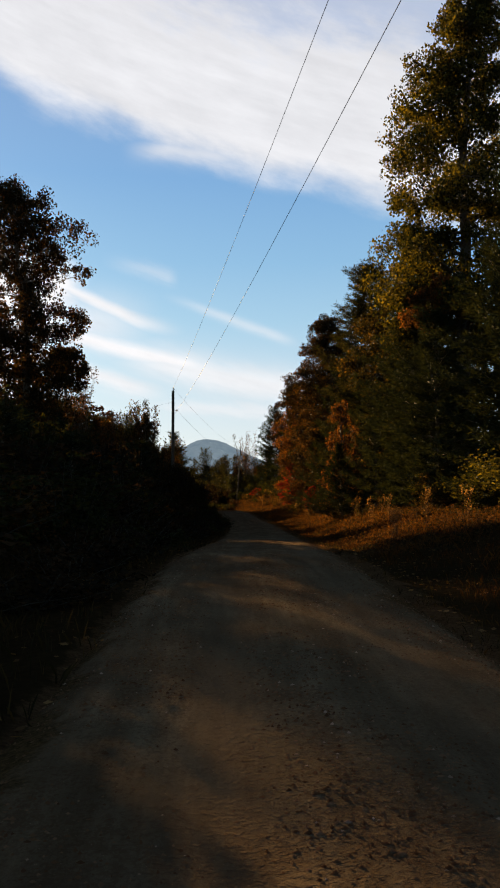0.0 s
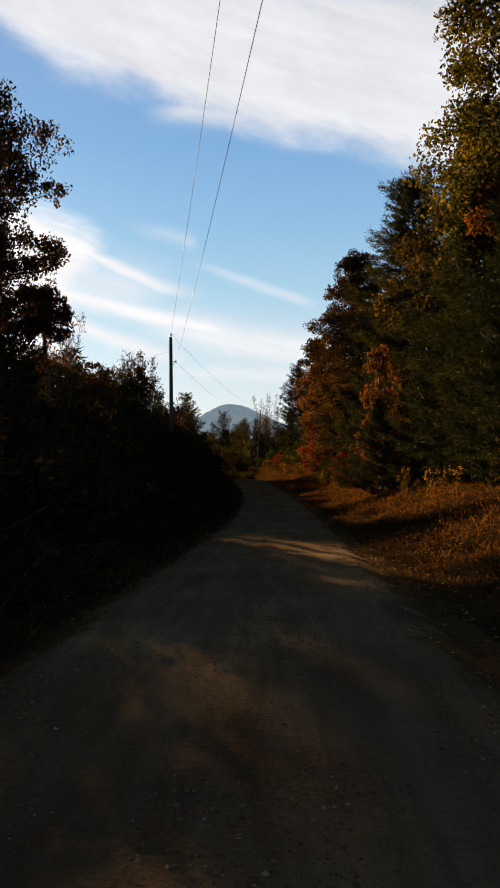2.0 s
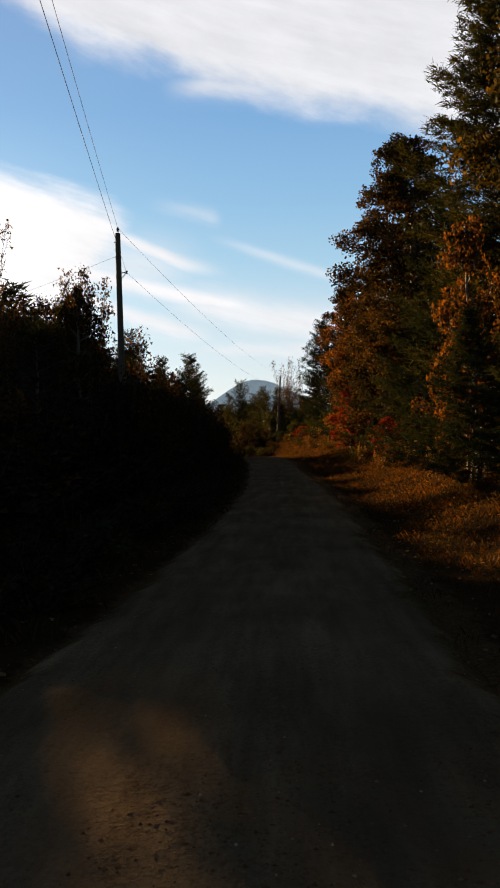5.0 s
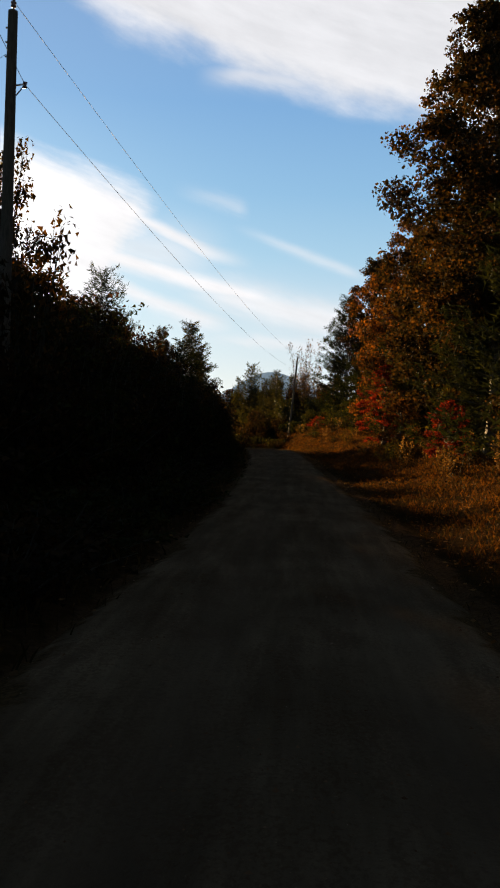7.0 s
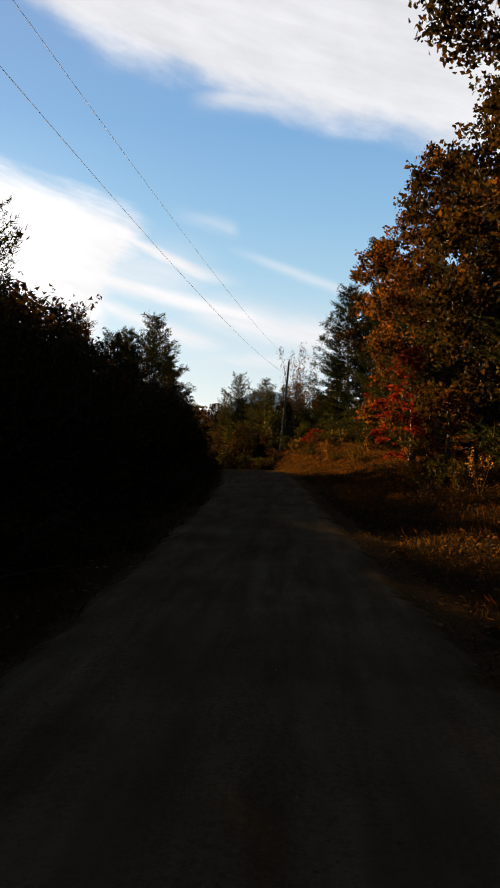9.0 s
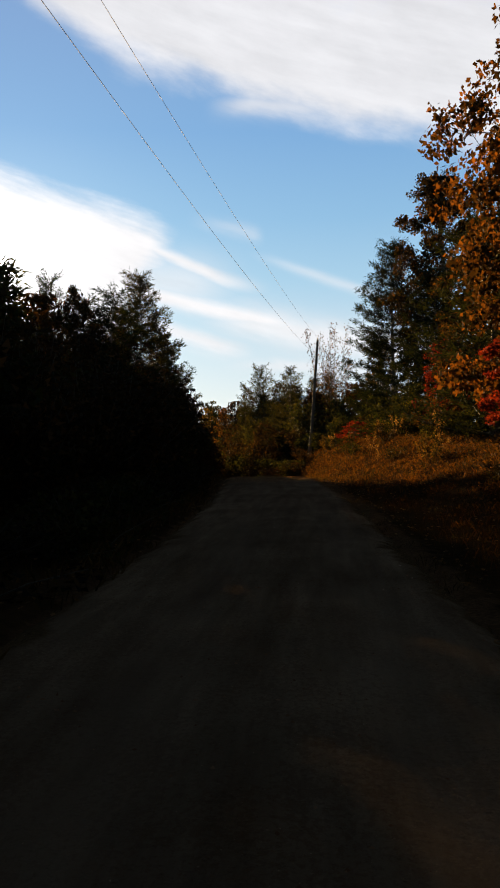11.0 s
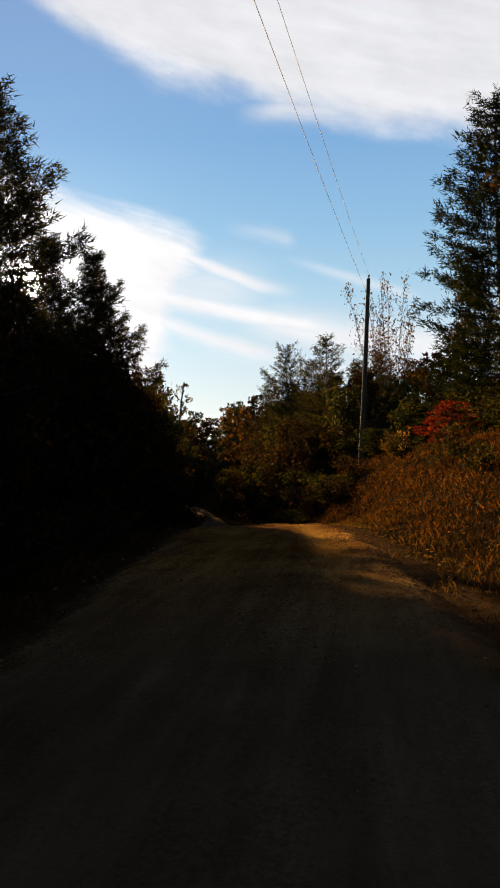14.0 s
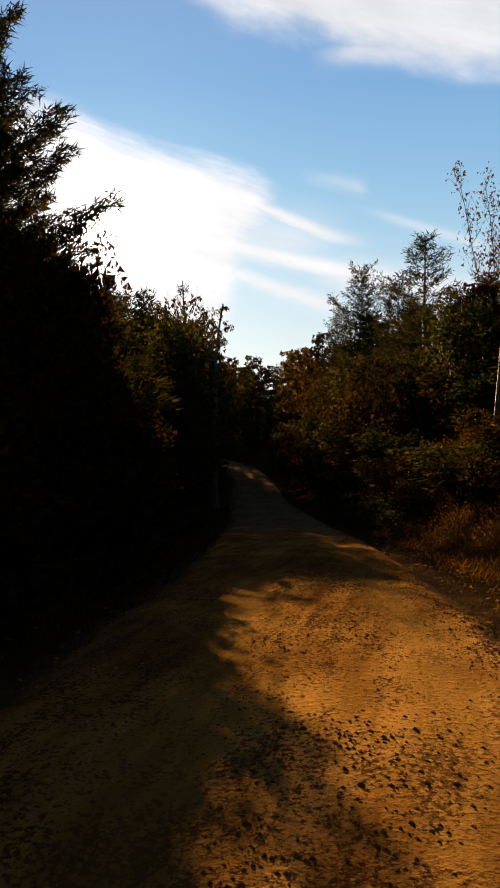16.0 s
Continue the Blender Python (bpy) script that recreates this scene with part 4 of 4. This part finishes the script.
        if d > 0 and abs((x - gx) * 0.911 + (y - gy) * 0.361) / 0.98 < 0.6 * radius and float(road_z(gy)) + 0.203 * d < top:
            return True
    return False


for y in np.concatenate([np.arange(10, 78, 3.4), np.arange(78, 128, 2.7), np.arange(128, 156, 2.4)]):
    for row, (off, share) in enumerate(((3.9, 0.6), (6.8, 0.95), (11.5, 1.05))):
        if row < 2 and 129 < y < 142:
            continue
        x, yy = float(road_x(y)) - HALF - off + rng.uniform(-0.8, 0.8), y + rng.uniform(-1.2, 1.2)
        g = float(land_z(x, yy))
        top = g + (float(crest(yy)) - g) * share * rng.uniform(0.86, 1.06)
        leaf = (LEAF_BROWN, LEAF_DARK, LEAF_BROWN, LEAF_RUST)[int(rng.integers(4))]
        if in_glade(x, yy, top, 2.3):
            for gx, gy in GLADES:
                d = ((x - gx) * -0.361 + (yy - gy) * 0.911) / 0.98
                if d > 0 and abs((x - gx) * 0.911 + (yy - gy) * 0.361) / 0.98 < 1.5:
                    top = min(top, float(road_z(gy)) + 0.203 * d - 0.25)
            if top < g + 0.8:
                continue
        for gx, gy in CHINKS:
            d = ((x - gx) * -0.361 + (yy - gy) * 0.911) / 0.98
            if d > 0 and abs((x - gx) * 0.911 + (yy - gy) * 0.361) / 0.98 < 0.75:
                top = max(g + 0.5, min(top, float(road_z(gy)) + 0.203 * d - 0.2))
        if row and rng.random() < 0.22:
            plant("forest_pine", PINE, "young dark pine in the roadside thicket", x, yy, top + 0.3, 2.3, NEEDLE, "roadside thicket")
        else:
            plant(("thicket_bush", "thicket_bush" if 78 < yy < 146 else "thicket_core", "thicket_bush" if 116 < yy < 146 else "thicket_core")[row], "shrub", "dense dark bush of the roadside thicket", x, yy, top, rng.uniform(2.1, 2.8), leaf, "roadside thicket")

# taller wood behind the thicket, mostly unseen, added to shade the road
for k, y in enumerate(np.arange(84, 140, 3.6)):
    x, yy = (-16.2, -20.8)[k % 2] + rng.uniform(-0.8, 0.8), y + rng.uniform(-1, 1)
    if in_glade(x, yy, 10.2, 3.6):
        continue
    if k % 3:
        plant("forest_oak", OAK, "brown oak added behind the roadside thicket for shade", x, yy, rng.uniform(8.6, 10.0) + (1.2 if k % 2 else 0), 4.4, LEAF_BROWN, LEFT)
    else:
        plant("forest_pine", PINE, "dark pine added behind the roadside thicket for shade", x, yy, rng.uniform(9, 10.4) + (1.2 if k % 2 else 0), 3.8, NEEDLE, LEFT)

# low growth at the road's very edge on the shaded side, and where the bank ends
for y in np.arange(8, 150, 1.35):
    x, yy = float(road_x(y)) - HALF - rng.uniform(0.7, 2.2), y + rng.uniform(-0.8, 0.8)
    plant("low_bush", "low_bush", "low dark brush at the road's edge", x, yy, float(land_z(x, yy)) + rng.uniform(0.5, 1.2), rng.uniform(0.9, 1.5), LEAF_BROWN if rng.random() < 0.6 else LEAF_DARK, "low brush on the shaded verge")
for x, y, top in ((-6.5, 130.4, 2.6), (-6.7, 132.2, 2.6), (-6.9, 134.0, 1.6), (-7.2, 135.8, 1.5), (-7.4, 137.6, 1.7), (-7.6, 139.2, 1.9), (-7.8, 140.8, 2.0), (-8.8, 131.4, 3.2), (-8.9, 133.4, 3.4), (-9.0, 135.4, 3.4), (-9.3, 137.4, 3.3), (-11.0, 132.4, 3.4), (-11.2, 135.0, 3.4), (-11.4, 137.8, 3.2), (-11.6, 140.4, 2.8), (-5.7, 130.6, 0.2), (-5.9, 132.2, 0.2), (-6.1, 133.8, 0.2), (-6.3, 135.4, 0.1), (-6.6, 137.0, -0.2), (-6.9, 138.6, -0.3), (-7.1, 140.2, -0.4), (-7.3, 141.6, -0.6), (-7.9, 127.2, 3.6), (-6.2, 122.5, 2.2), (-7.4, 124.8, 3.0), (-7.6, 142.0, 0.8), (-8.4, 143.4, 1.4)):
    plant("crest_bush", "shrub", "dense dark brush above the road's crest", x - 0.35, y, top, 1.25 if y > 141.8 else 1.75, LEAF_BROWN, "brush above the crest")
for y in np.arange(147, 180, 1.3):
    x, yy = float(road_x(y)) + HALF + rng.uniform(0.6, 4.2), y + rng.uniform(-0.8, 0.8)
    plant("low_bush", "low_bush", "low dark brush where the bank ends", x, yy, float(land_z(x, yy)) + rng.uniform(0.7, 1.5), rng.uniform(1.1, 1.7), LEAF_DARK if rng.random() < 0.7 else LEAF_BROWN, "low brush on the bank's end")

# down the road beyond the crest
FAR = "trees beyond the crest"
for spec in (
    ("scrub_pine", PINE, "green pine catching light beyond the crest", -6.2, 193.1, 8.9, 4.0, NEEDLE_WARM),
    ("open_pine", PINE, "open pine with upturned branches", -1.0, 169, 6.9, 2.8, NEEDLE_WARM),
    ("scrub_pine", PINE, "dark pine beyond the crest", -2.6, 178, 5.8, 3.6, NEEDLE_WARM),
    ("scrub_pine", PINE, "dark pine beside the falling road", -8.6, 200, 6.4, 2.8, NEEDLE_WARM),
    ("forest_oak", OAK, "dark oak beside the falling road", -11.4, 208, 6.0, 3.0, LEAF_BROWN),
    ("forest_oak", OAK, "brown oak in the hollow", 2.2, 176, 4.6, 3.2, LEAF_BROWN),
    ("thicket_core", "shrub", "dark bush behind the leaning pole", 3.4, 158, 3.2, 2.8, LEAF_DARK),
    ("thicket_core", "shrub", "dark bush on the bank's end", 0.4, 162, 3.0, 2.8, LEAF_DARK),
    ("forest_oak", OAK, "dark oak behind the leaning pole", 5.6, 162, 5.0, 3.2, LEAF_BROWN),
    ("forest_oak", OAK, "brown oak at the bank's end", 1.8, 166, 4.4, 3.0, LEAF_BROWN),
    ("forest_pine", PINE, "dark pine at the bank's end", 7.4, 157, 5.5, 3.0, NEEDLE),
    ("thicket_core", "shrub", "dark bush in the hollow", -2.6, 166, 0.4, 2.6, LEAF_BROWN),
    ("thicket_core", "shrub", "brown bush beside the falling road", -5.6, 176, -0.2, 2.6, LEAF_RUST),
    ("thicket_core", "shrub", "dark bush beside the falling road", -8.8, 186, 0.6, 2.8, LEAF_BROWN),
    ("forest_oak", OAK, "autumn oak beside the falling road", -14.0, 222, 5.4, 3.4, LEAF_RUST),
    ("forest_oak", OAK, "autumn oak far along the road", -19.5, 246, 6.6, 4.0, LEAF_GOLD),
    ("forest_oak", OAK, "round topped oak far down the road", -29.2, 310, 11.6, 5.0, LEAF_DARK),
    ("forest_oak", OAK, "brown oak far down the road", -22.5, 280, 8.4, 5.0, LEAF_RUST),
    ("forest_oak", OAK, "dark oak far down the road", -40.5, 300, 9.5, 5.2, LEAF_BROWN),
    ("forest_oak", OAK, "brown oak on the far roadside", -37.0, 262, 8.0, 4.6, LEAF_BROWN),
    ("forest_oak", OAK, "dark oak on the far roadside", -30.0, 238, 8.2, 4.4, LEAF_RUST),
    ("forest_oak", OAK, "backlit oak on the falling verge", -25.4, 212, 8.4, 3.6, LEAF_RUST),
    ("forest_oak", OAK, "backlit brown oak on the verge", -23.0, 196, 5.4, 3.4, LEAF_BROWN),
    ("thicket_core", "shrub", "dark bush on the falling verge", -18.0, 184, -0.8, 2.6, LEAF_BROWN),
    ("thicket_core", "shrub", "dark bush along the falling verge", -22.6, 205, -1.2, 2.8, LEAF_BROWN),
    ("thicket_core", "shrub", "dark bush at the far bend", -28.0, 226, -1.0, 3.0, LEAF_BROWN),
):
    what, nm, text, x, y, top, rad, leaf = spec
    plant(what, nm, text, x, y, top, rad, leaf, FAR)
tops_right = curve([(150, 0.5), (158, 1.5), (166, 4.2), (176, 6.0), (195, 8.0), (210, 7.4), (260, 7.0), (320, 8), (400, 8)])
tops_left = curve([(150, 1.6), (165, 4.2), (185, 6.8), (215, 10.2), (250, 10.2), (300, 9), (400, 9)])
for y in np.concatenate([np.arange(151, 215, 4.5), np.arange(215, 325, 9.0)]):
    for sgn, tops, rows in ((1, tops_right, ((2.4, 0.35), (5.0, 0.6), (8.0, 0.85), (13.5, 1.0))), (-1, tops_left, ((2.6, 0.85), (3.5, 0.95), (7.2, 1.0), (10.5, 1.0)))):
        for off, share in rows:
            yy = y + rng.uniform(-1.8, 1.8) + (4 if off in (10.5, 3.5) else 0)
            x = float(road_x(yy)) + sgn * (HALF + off + rng.uniform(-1.0, 1.2))
            g = float(land_z(x, yy))
            top = g + (float(tops(yy)) - g) * share * rng.uniform(0.84, 1.04)
            pick = rng.random()
            if off < 6:
                near = sgn < 0 and yy < 172
                plant("crest_bush" if near else "thicket_core", "shrub", "dark roadside bush beyond the crest", x, yy, max(top, g + 1.5), 2.3 if near else 2.6, LEAF_BROWN if pick < 0.3 else LEAF_DARK, FAR)
            elif pick < 0.35:
                plant("forest_pine", PINE, "dark pine wood beyond the crest", x, yy, top, 3.4, NEEDLE_WARM, FAR)
            else:
                plant("wood_oak" if yy < 212 else "forest_oak", OAK, "brown oak wood beyond the crest", x, yy, top, 4.0, (LEAF_BROWN, LEAF_DARK, LEAF_DARK, LEAF_BROWN)[int(pick * 40) % 4], FAR)
for y in np.arange(154, 236, 2.3):
    x, yy = float(road_x(y)) - HALF - rng.uniform(2.2, 4.0), y + rng.uniform(-0.6, 0.6)
    plant("thicket_core", "shrub", "dark bush shading the falling road", x, yy, float(land_z(x, yy)) + rng.uniform(2.6, 3.6), 2.0, LEAF_BROWN, FAR)
for x, y, top in ((-44, 331, 8), (-37, 337, 9), (-51, 335, 8), (-58, 329, 9), (-48, 345, 9)):
    plant("forest_oak", OAK, "brown oak where the road bends away", x, y, top, 6.0, LEAF_BROWN, FAR)
for k in range(30):
    x, y = rng.uniform(-95, 70), rng.uniform(330, 400)
    plant("forest_oak" if k % 3 else "forest_pine", OAK if k % 3 else PINE, "distant tree closing the far view", x, y, rng.uniform(3, 8), 7.5, (LEAF_BROWN, LEAF_RUST, LEAF_DARK)[k % 3] if k % 3 else NEEDLE, FAR)

# ---- utility poles and wires ----
def utility_pole(x, y, top, lean, label):
    g = float(land_z(x, y))
    ob = new("utility_pole")
    ob.matrix_world = pose(x, y, g - 0.1, 0, lean, 0)
    tagged(ob, label, "pole", "utility poles")
    h = (top - g + 0.1) / math.cos(radians(lean))
    z = np.linspace(0, h, 12)
    shaft = tube(np.column_stack([np.sin(z * 0.4) * 0.012, np.cos(z * 0.55) * 0.012, z]), 0.155 - 0.055 * z / h, 14)
    cap = (shaft[0][-14:], np.arange(14)[None])
    body = part("pole_shaft", mesh_of("pole_shaft", *shaft, POLE_WOOD, True), ob)
    part("pole_top", mesh_of("pole_top", cap[0], cap[1], POLE_WOOD), ob, "sawn pole top")
    profile = [(0.0, 0.02), (0.09, 0.02), (0.10, 0.055), (0.13, 0.055), (0.14, 0.035), (0.17, 0.06), (0.20, 0.06), (0.21, 0.03), (0.25, 0.035), (0.27, 0.01)]
    zz, rr = zip(*profile)
    ins = mesh_of("insulator", *tube(np.column_stack([np.zeros(10), np.zeros(10), zz]), rr, 12), PORCELAIN, True)
    pin = part("insulator", ins, ob, "brown porcelain pin insulator")
    pin.matrix_local = pose(0.0, 0, h - 0.02)
    arm = mesh_of("bracket", *joined([tube([(0.1, 0, 0), (0.2, 0, 0.02), (0.3, 0, 0.03)], [0.022, 0.02, 0.02], 8), tube([(0.1, 0, -0.22), (0.2, 0, -0.1), (0.29, 0, 0.02)], [0.014, 0.014, 0.014], 6)]), GALVANISED, True)
    br = part("bracket", arm, ob, "galvanised steel bracket")
    br.matrix_local = pose(0, 0, h - 1.55)
    spool = part("spool", mesh_of("spool", *tube([(0.3, 0, -0.05), (0.3, 0, -0.04), (0.3, 0, 0), (0.3, 0, 0.07), (0.3, 0, 0.08)], [0.02, 0.05, 0.03, 0.05, 0.02], 10), PORCELAIN, True), br, "brown porcelain spool")
    for k in range(3):
        bolt = part("bolt", mesh_of("bolt", *tube([(0.09, 0, 0), (0.15, 0, 0), (0.155, 0, 0)], [0.02, 0.02, 0.001], 6), GALVANISED), ob, "steel bolt")
        bolt.matrix_local = pose(0, 0, h - 0.35 - 0.3 * k, 0, 0, 180)
    m = ob.matrix_world
    return m @ Vector((0, 0, h + 0.2)), m @ Vector((0.3, 0, h - 1.53)), m @ Vector((-0.12, 0, h - 0.9))


def wire(a, b, sag, label, thick=0.0065):
    s = np.linspace(0, 1, 60)
    pts = np.array(a) * (1 - s[:, None]) + np.array(b) * s[:, None]
    pts[:, 2] -= 4 * sag * s * (1 - s)
    tagged(new("power_wire", mesh_of("power_wire", *tube(pts, np.full(60, thick), 5), WIRE, True)), label, "wire", "overhead wires")


near_top, near_low, _ = utility_pole(6.7, -32, 11.6, 0, "weathered grey wooden utility pole beside the road")
mid_top, mid_low, mid_tap = utility_pole(-4.85, 64.0, 7.85, 0.3, "weathered wooden utility pole rising from the thicket")
far_top, far_low, _ = utility_pole(0.95, 152, 7.5, 4.6, "leaning wooden utility pole on the grassy bank")
for a, b in ((near_top, mid_top), (mid_top, far_top)):
    wire(a, b, 0.9, "thin dark overhead power wire slung between poles")
for a, b in ((near_low, mid_low), (mid_low, far_low)):
    wire(a, b, 1.1, "thin dark overhead neutral wire slung between poles")
wire(mid_tap, (-26, 78, 5.0), 0.5, "thin dark wire leading off from the pole", 0.005)

# ---- grass, weeds, leaves, stones ----
def blades(rng, x, y, height, width):
    z = land_z(x, y)
    n = len(x)
    a, lean = rng.uniform(0, 6.283, n), rng.uniform(0.08, 0.75, n)
    h = height * rng.uniform(0.55, 1.35, n)
    base = np.column_stack([x, y, z - 0.02])
    out = np.column_stack([np.cos(a), np.sin(a), np.zeros(n)])
    side = np.column_stack([-np.sin(a), np.cos(a), np.zeros(n)]) * (width * rng.uniform(0.6, 1.3, n))[:, None]
    mid = base + out * (h * lean * 0.35)[:, None] + np.array([0, 0, 1]) * (h * 0.6)[:, None]
    tip = base + out * (h * lean)[:, None] + np.array([0, 0, 1]) * h[:, None]
    v = np.stack([base - side, base + side, mid, tip], 1).reshape(-1, 3)
    i = np.arange(n)[:, None] * 4
    return v, np.concatenate([i + [0, 1, 2], i + [0, 2, 3]])


rng = np.random.default_rng(7)


def tussocks(n, lo, hi, y0, y1, right, spread):
    """Places of blades, gathered into tussocks, at lo to hi metres from the road's edge."""
    cy = rng.uniform(y0, y1, n // 14 + 1)
    cd = lo + (hi - lo) * rng.uniform(0, 1, len(cy)) ** 0.9
    k = rng.integers(0, len(cy), n)
    y, d = cy[k] + rng.normal(0, spread, n), np.maximum(cd[k] + rng.normal(0, spread, n), lo - 0.15)
    return road_x(y) + (HALF + d) * (1 if right else -1), y


x, y = tussocks(95000, 0.6, 7.5, 6, 172, True, 0.20)
v, fc = blades(rng, x, y, 0.15, 0.0030)
tagged(new("dry_grass", mesh_of("dry_grass", v, fc, GRASS_DRY)), "tawny dry autumn grass covering the bank", "grass", kind="stuff")
x, y = tussocks(20000, 2.0, 6.0, 10, 165, True, 0.13)
v, fc = blades(rng, x, y, 0.19, 0.0026)
tagged(new("tall_grass", mesh_of("tall_grass", v, fc, GRASS_DRY)), "tall tawny grass tussocks standing on the bank", "grass", kind="stuff")
x, y = tussocks(24000, -0.1, 4.0, 4, 150, False, 0.2)
v, fc = blades(rng, x, y, 0.22, 0.008)
tagged(new("verge_grass", mesh_of("verge_grass", v, fc, GRASS_SHADE)), "shaded brown green grass on the verge", "grass", kind="stuff")
x, y = tussocks(14000, -0.15, 1.6, 4, 150, True, 0.16)
v, fc = blades(rng, x, y, 0.10, 0.004)
tagged(new("short_grass", mesh_of("short_grass", v, fc, GRASS_SHADE)), "short worn grass beside the road", "grass", kind="stuff")


def weed(seed, height):
    """Upright dry stalks with feathery seed heads."""
    r = np.random.default_rng(seed)
    stalks, heads = [], []
    for k in range(7):
        a, ln = r.uniform(0, 6.28), r.uniform(0.05, 0.35)
        s = np.linspace(0, 1, 5)[:, None]
        h = height * r.uniform(0.7, 1.1)
        pts = np.concatenate([np.cos(a) * ln * s ** 1.5, np.sin(a) * ln * s ** 1.5, s * h], 1)
        stalks.append(tube(pts, np.linspace(0.007, 0.003, 5), 4))
        heads.append(pts[-1] + r.normal(0, 0.05, (16, 3)) * [0.8, 0.8, 1.8])
        heads.append(pts[2] + r.normal(0, 0.09, (5, 3)))
    return joined(stalks), leaves(r, np.concatenate(heads), 0.055)


WEEDS = [[mesh_of(n, *q, WEED) for n, q in zip(("stalks", "seed_heads"), weed(40 + k, 1.15))] for k in range(3)]
for k in range(34):
    y = rng.uniform(24, 146)
    d = rng.uniform(2.4, 6.0)
    x = float(road_x(y)) + HALF + d
    if k < 3:
        x, y = 4.7 + rng.normal(0, 0.25), 26.0 + rng.normal(0, 0.4)
    ob = new("dry_weed")
    s = rng.uniform(0.6, 1.15)
    ob.matrix_world = pose(x, y, float(land_z(x, y)) - 0.02, 0, 0, rng.uniform(0, 360)) @ Matrix.Diagonal((s, s, s, 1))
    tagged(ob, "pale dry weed stalks with seed heads in the grass", "weed", "dry weeds on the bank")
    for nm, me in zip(("stalk", "seed_head"), WEEDS[k % 3]):
        tagged(part(nm, me, ob), kind="stuff")
for k in range(34):
    y = rng.uniform(30, 148)
    x = float(road_x(y)) + HALF + rng.uniform(3.2, 6.5)
    plant("low_bush", "low_bush", "small leafy bush in the dry grass", x, y, float(land_z(x, y)) + rng.uniform(0.5, 1.3), rng.uniform(0.5, 1.0), (LEAF_GOLD, LEAF_RUST, LEAF_OLIVE)[k % 3], "low bushes on the bank")

# low leafy cover on the bank
n = 130000
y = rng.uniform(14, 172, n)
d = rng.uniform(1.0, 8.0, n)
x = road_x(y) + HALF + d
keep = wave(x, y, 1.1, 9.0) + 0.16 * (d - 3.5) > rng.uniform(-0.5, 0.6, n)
x, y = x[keep], y[keep]
v, fc = leaves(rng, np.column_stack([x, y, land_z(x, y) + np.abs(rng.normal(0, 0.14, len(x))) + 0.03]), 0.065, 0.35, True)
tagged(new("ground_cover", mesh_of("ground_cover", v, fc, LEAF_RUST)), "low leafy yellowing weeds covering the bank", "weeds", kind="stuff")

n = 9000
y = rng.uniform(2, 150, n)
d = np.abs(rng.normal(0, 2.2, n)) - 0.25
sgn = np.where(rng.random(n) < 0.62, 1, -1)
x = road_x(y) + sgn * (HALF + d)
z = np.maximum(land_z(x, y), np.where(d < 0.2, road_top(x, y), -99)) + 0.025
v, fc = leaves(rng, np.column_stack([x, y, z]), 0.085)
v = v.reshape(-1, 4, 3)
v[:, :, 2] = z[:, None] + (v[:, :, 2] - z[:, None]) * 0.35
tagged(new("fallen_leaves", mesh_of("fallen_leaves", v.reshape(-1, 3), fc, LITTER)), "brown fallen leaves scattered along the verges", "leaves", kind="stuff")

# gravel and clods: rough little lumps, thickest between and beside the wheel tracks
cap_v = np.array([(1, 0, -0.3), (0, 1, -0.3), (-1, 0, -0.3), (0, -1, -0.3), (0, 0, 0.5)], float)
cap_f = np.array([(0, 1, 4), (1, 2, 4), (2, 3, 4), (3, 0, 4)])


def lumps(name, label, n, y0, y1, s0, s1, small, large, power):
    y, s = rng.uniform(y0, y1, n), rng.uniform(s0, s1, n)
    keep = rng.random(n) < (1.0 - 0.8 * np.exp(-((np.abs(s - 0.25) - 0.85) / 0.33) ** 2)) * np.clip(0.55 + wave(road_x(y) + s, y, 0.8, 4.0), 0.1, 1)
    y, s = y[keep], s[keep]
    x = road_x(y) + s
    size = small + (large - small) * rng.random(len(y)) ** power
    shape = cap_v[None] * (1 + rng.normal(0, 0.25, (len(y), len(cap_v), 1))) * (size[:, None] * rng.uniform(0.6, 1.5, (len(y), 3)))[:, None]
    v = shape + np.column_stack([x, y, road_top(x, y) + size * 0.1])[:, None]
    fc = (cap_f[None] + np.arange(len(y))[:, None, None] * len(cap_v)).reshape(-1, 3)
    tagged(new(name, mesh_of(name, v.reshape(-1, 3), fc, STONE)), label, "gravel", kind="stuff")


lumps("gravel", "loose brown gravel stones on the dirt road", 34000, 2, 114, -2.3, 2.4, 0.004, 0.016, 2.0)
lumps("loose_clods", "dark clods of clay strewn over the sunlit road", 84000, 113, 141, -2.2, 2.6, 0.004, 0.019, 1.5)
lumps("roadside_clods", "dark clods and crumbs of soil on the road", 52000, 2, 36, -2.3, 2.2, 0.005, 0.020, 1.6)
lumps("rut_clods", "crumbling clods of red brown soil between the wheel tracks", 7000, 2, 17, -0.4, 2.3, 0.008, 0.024, 1.8)
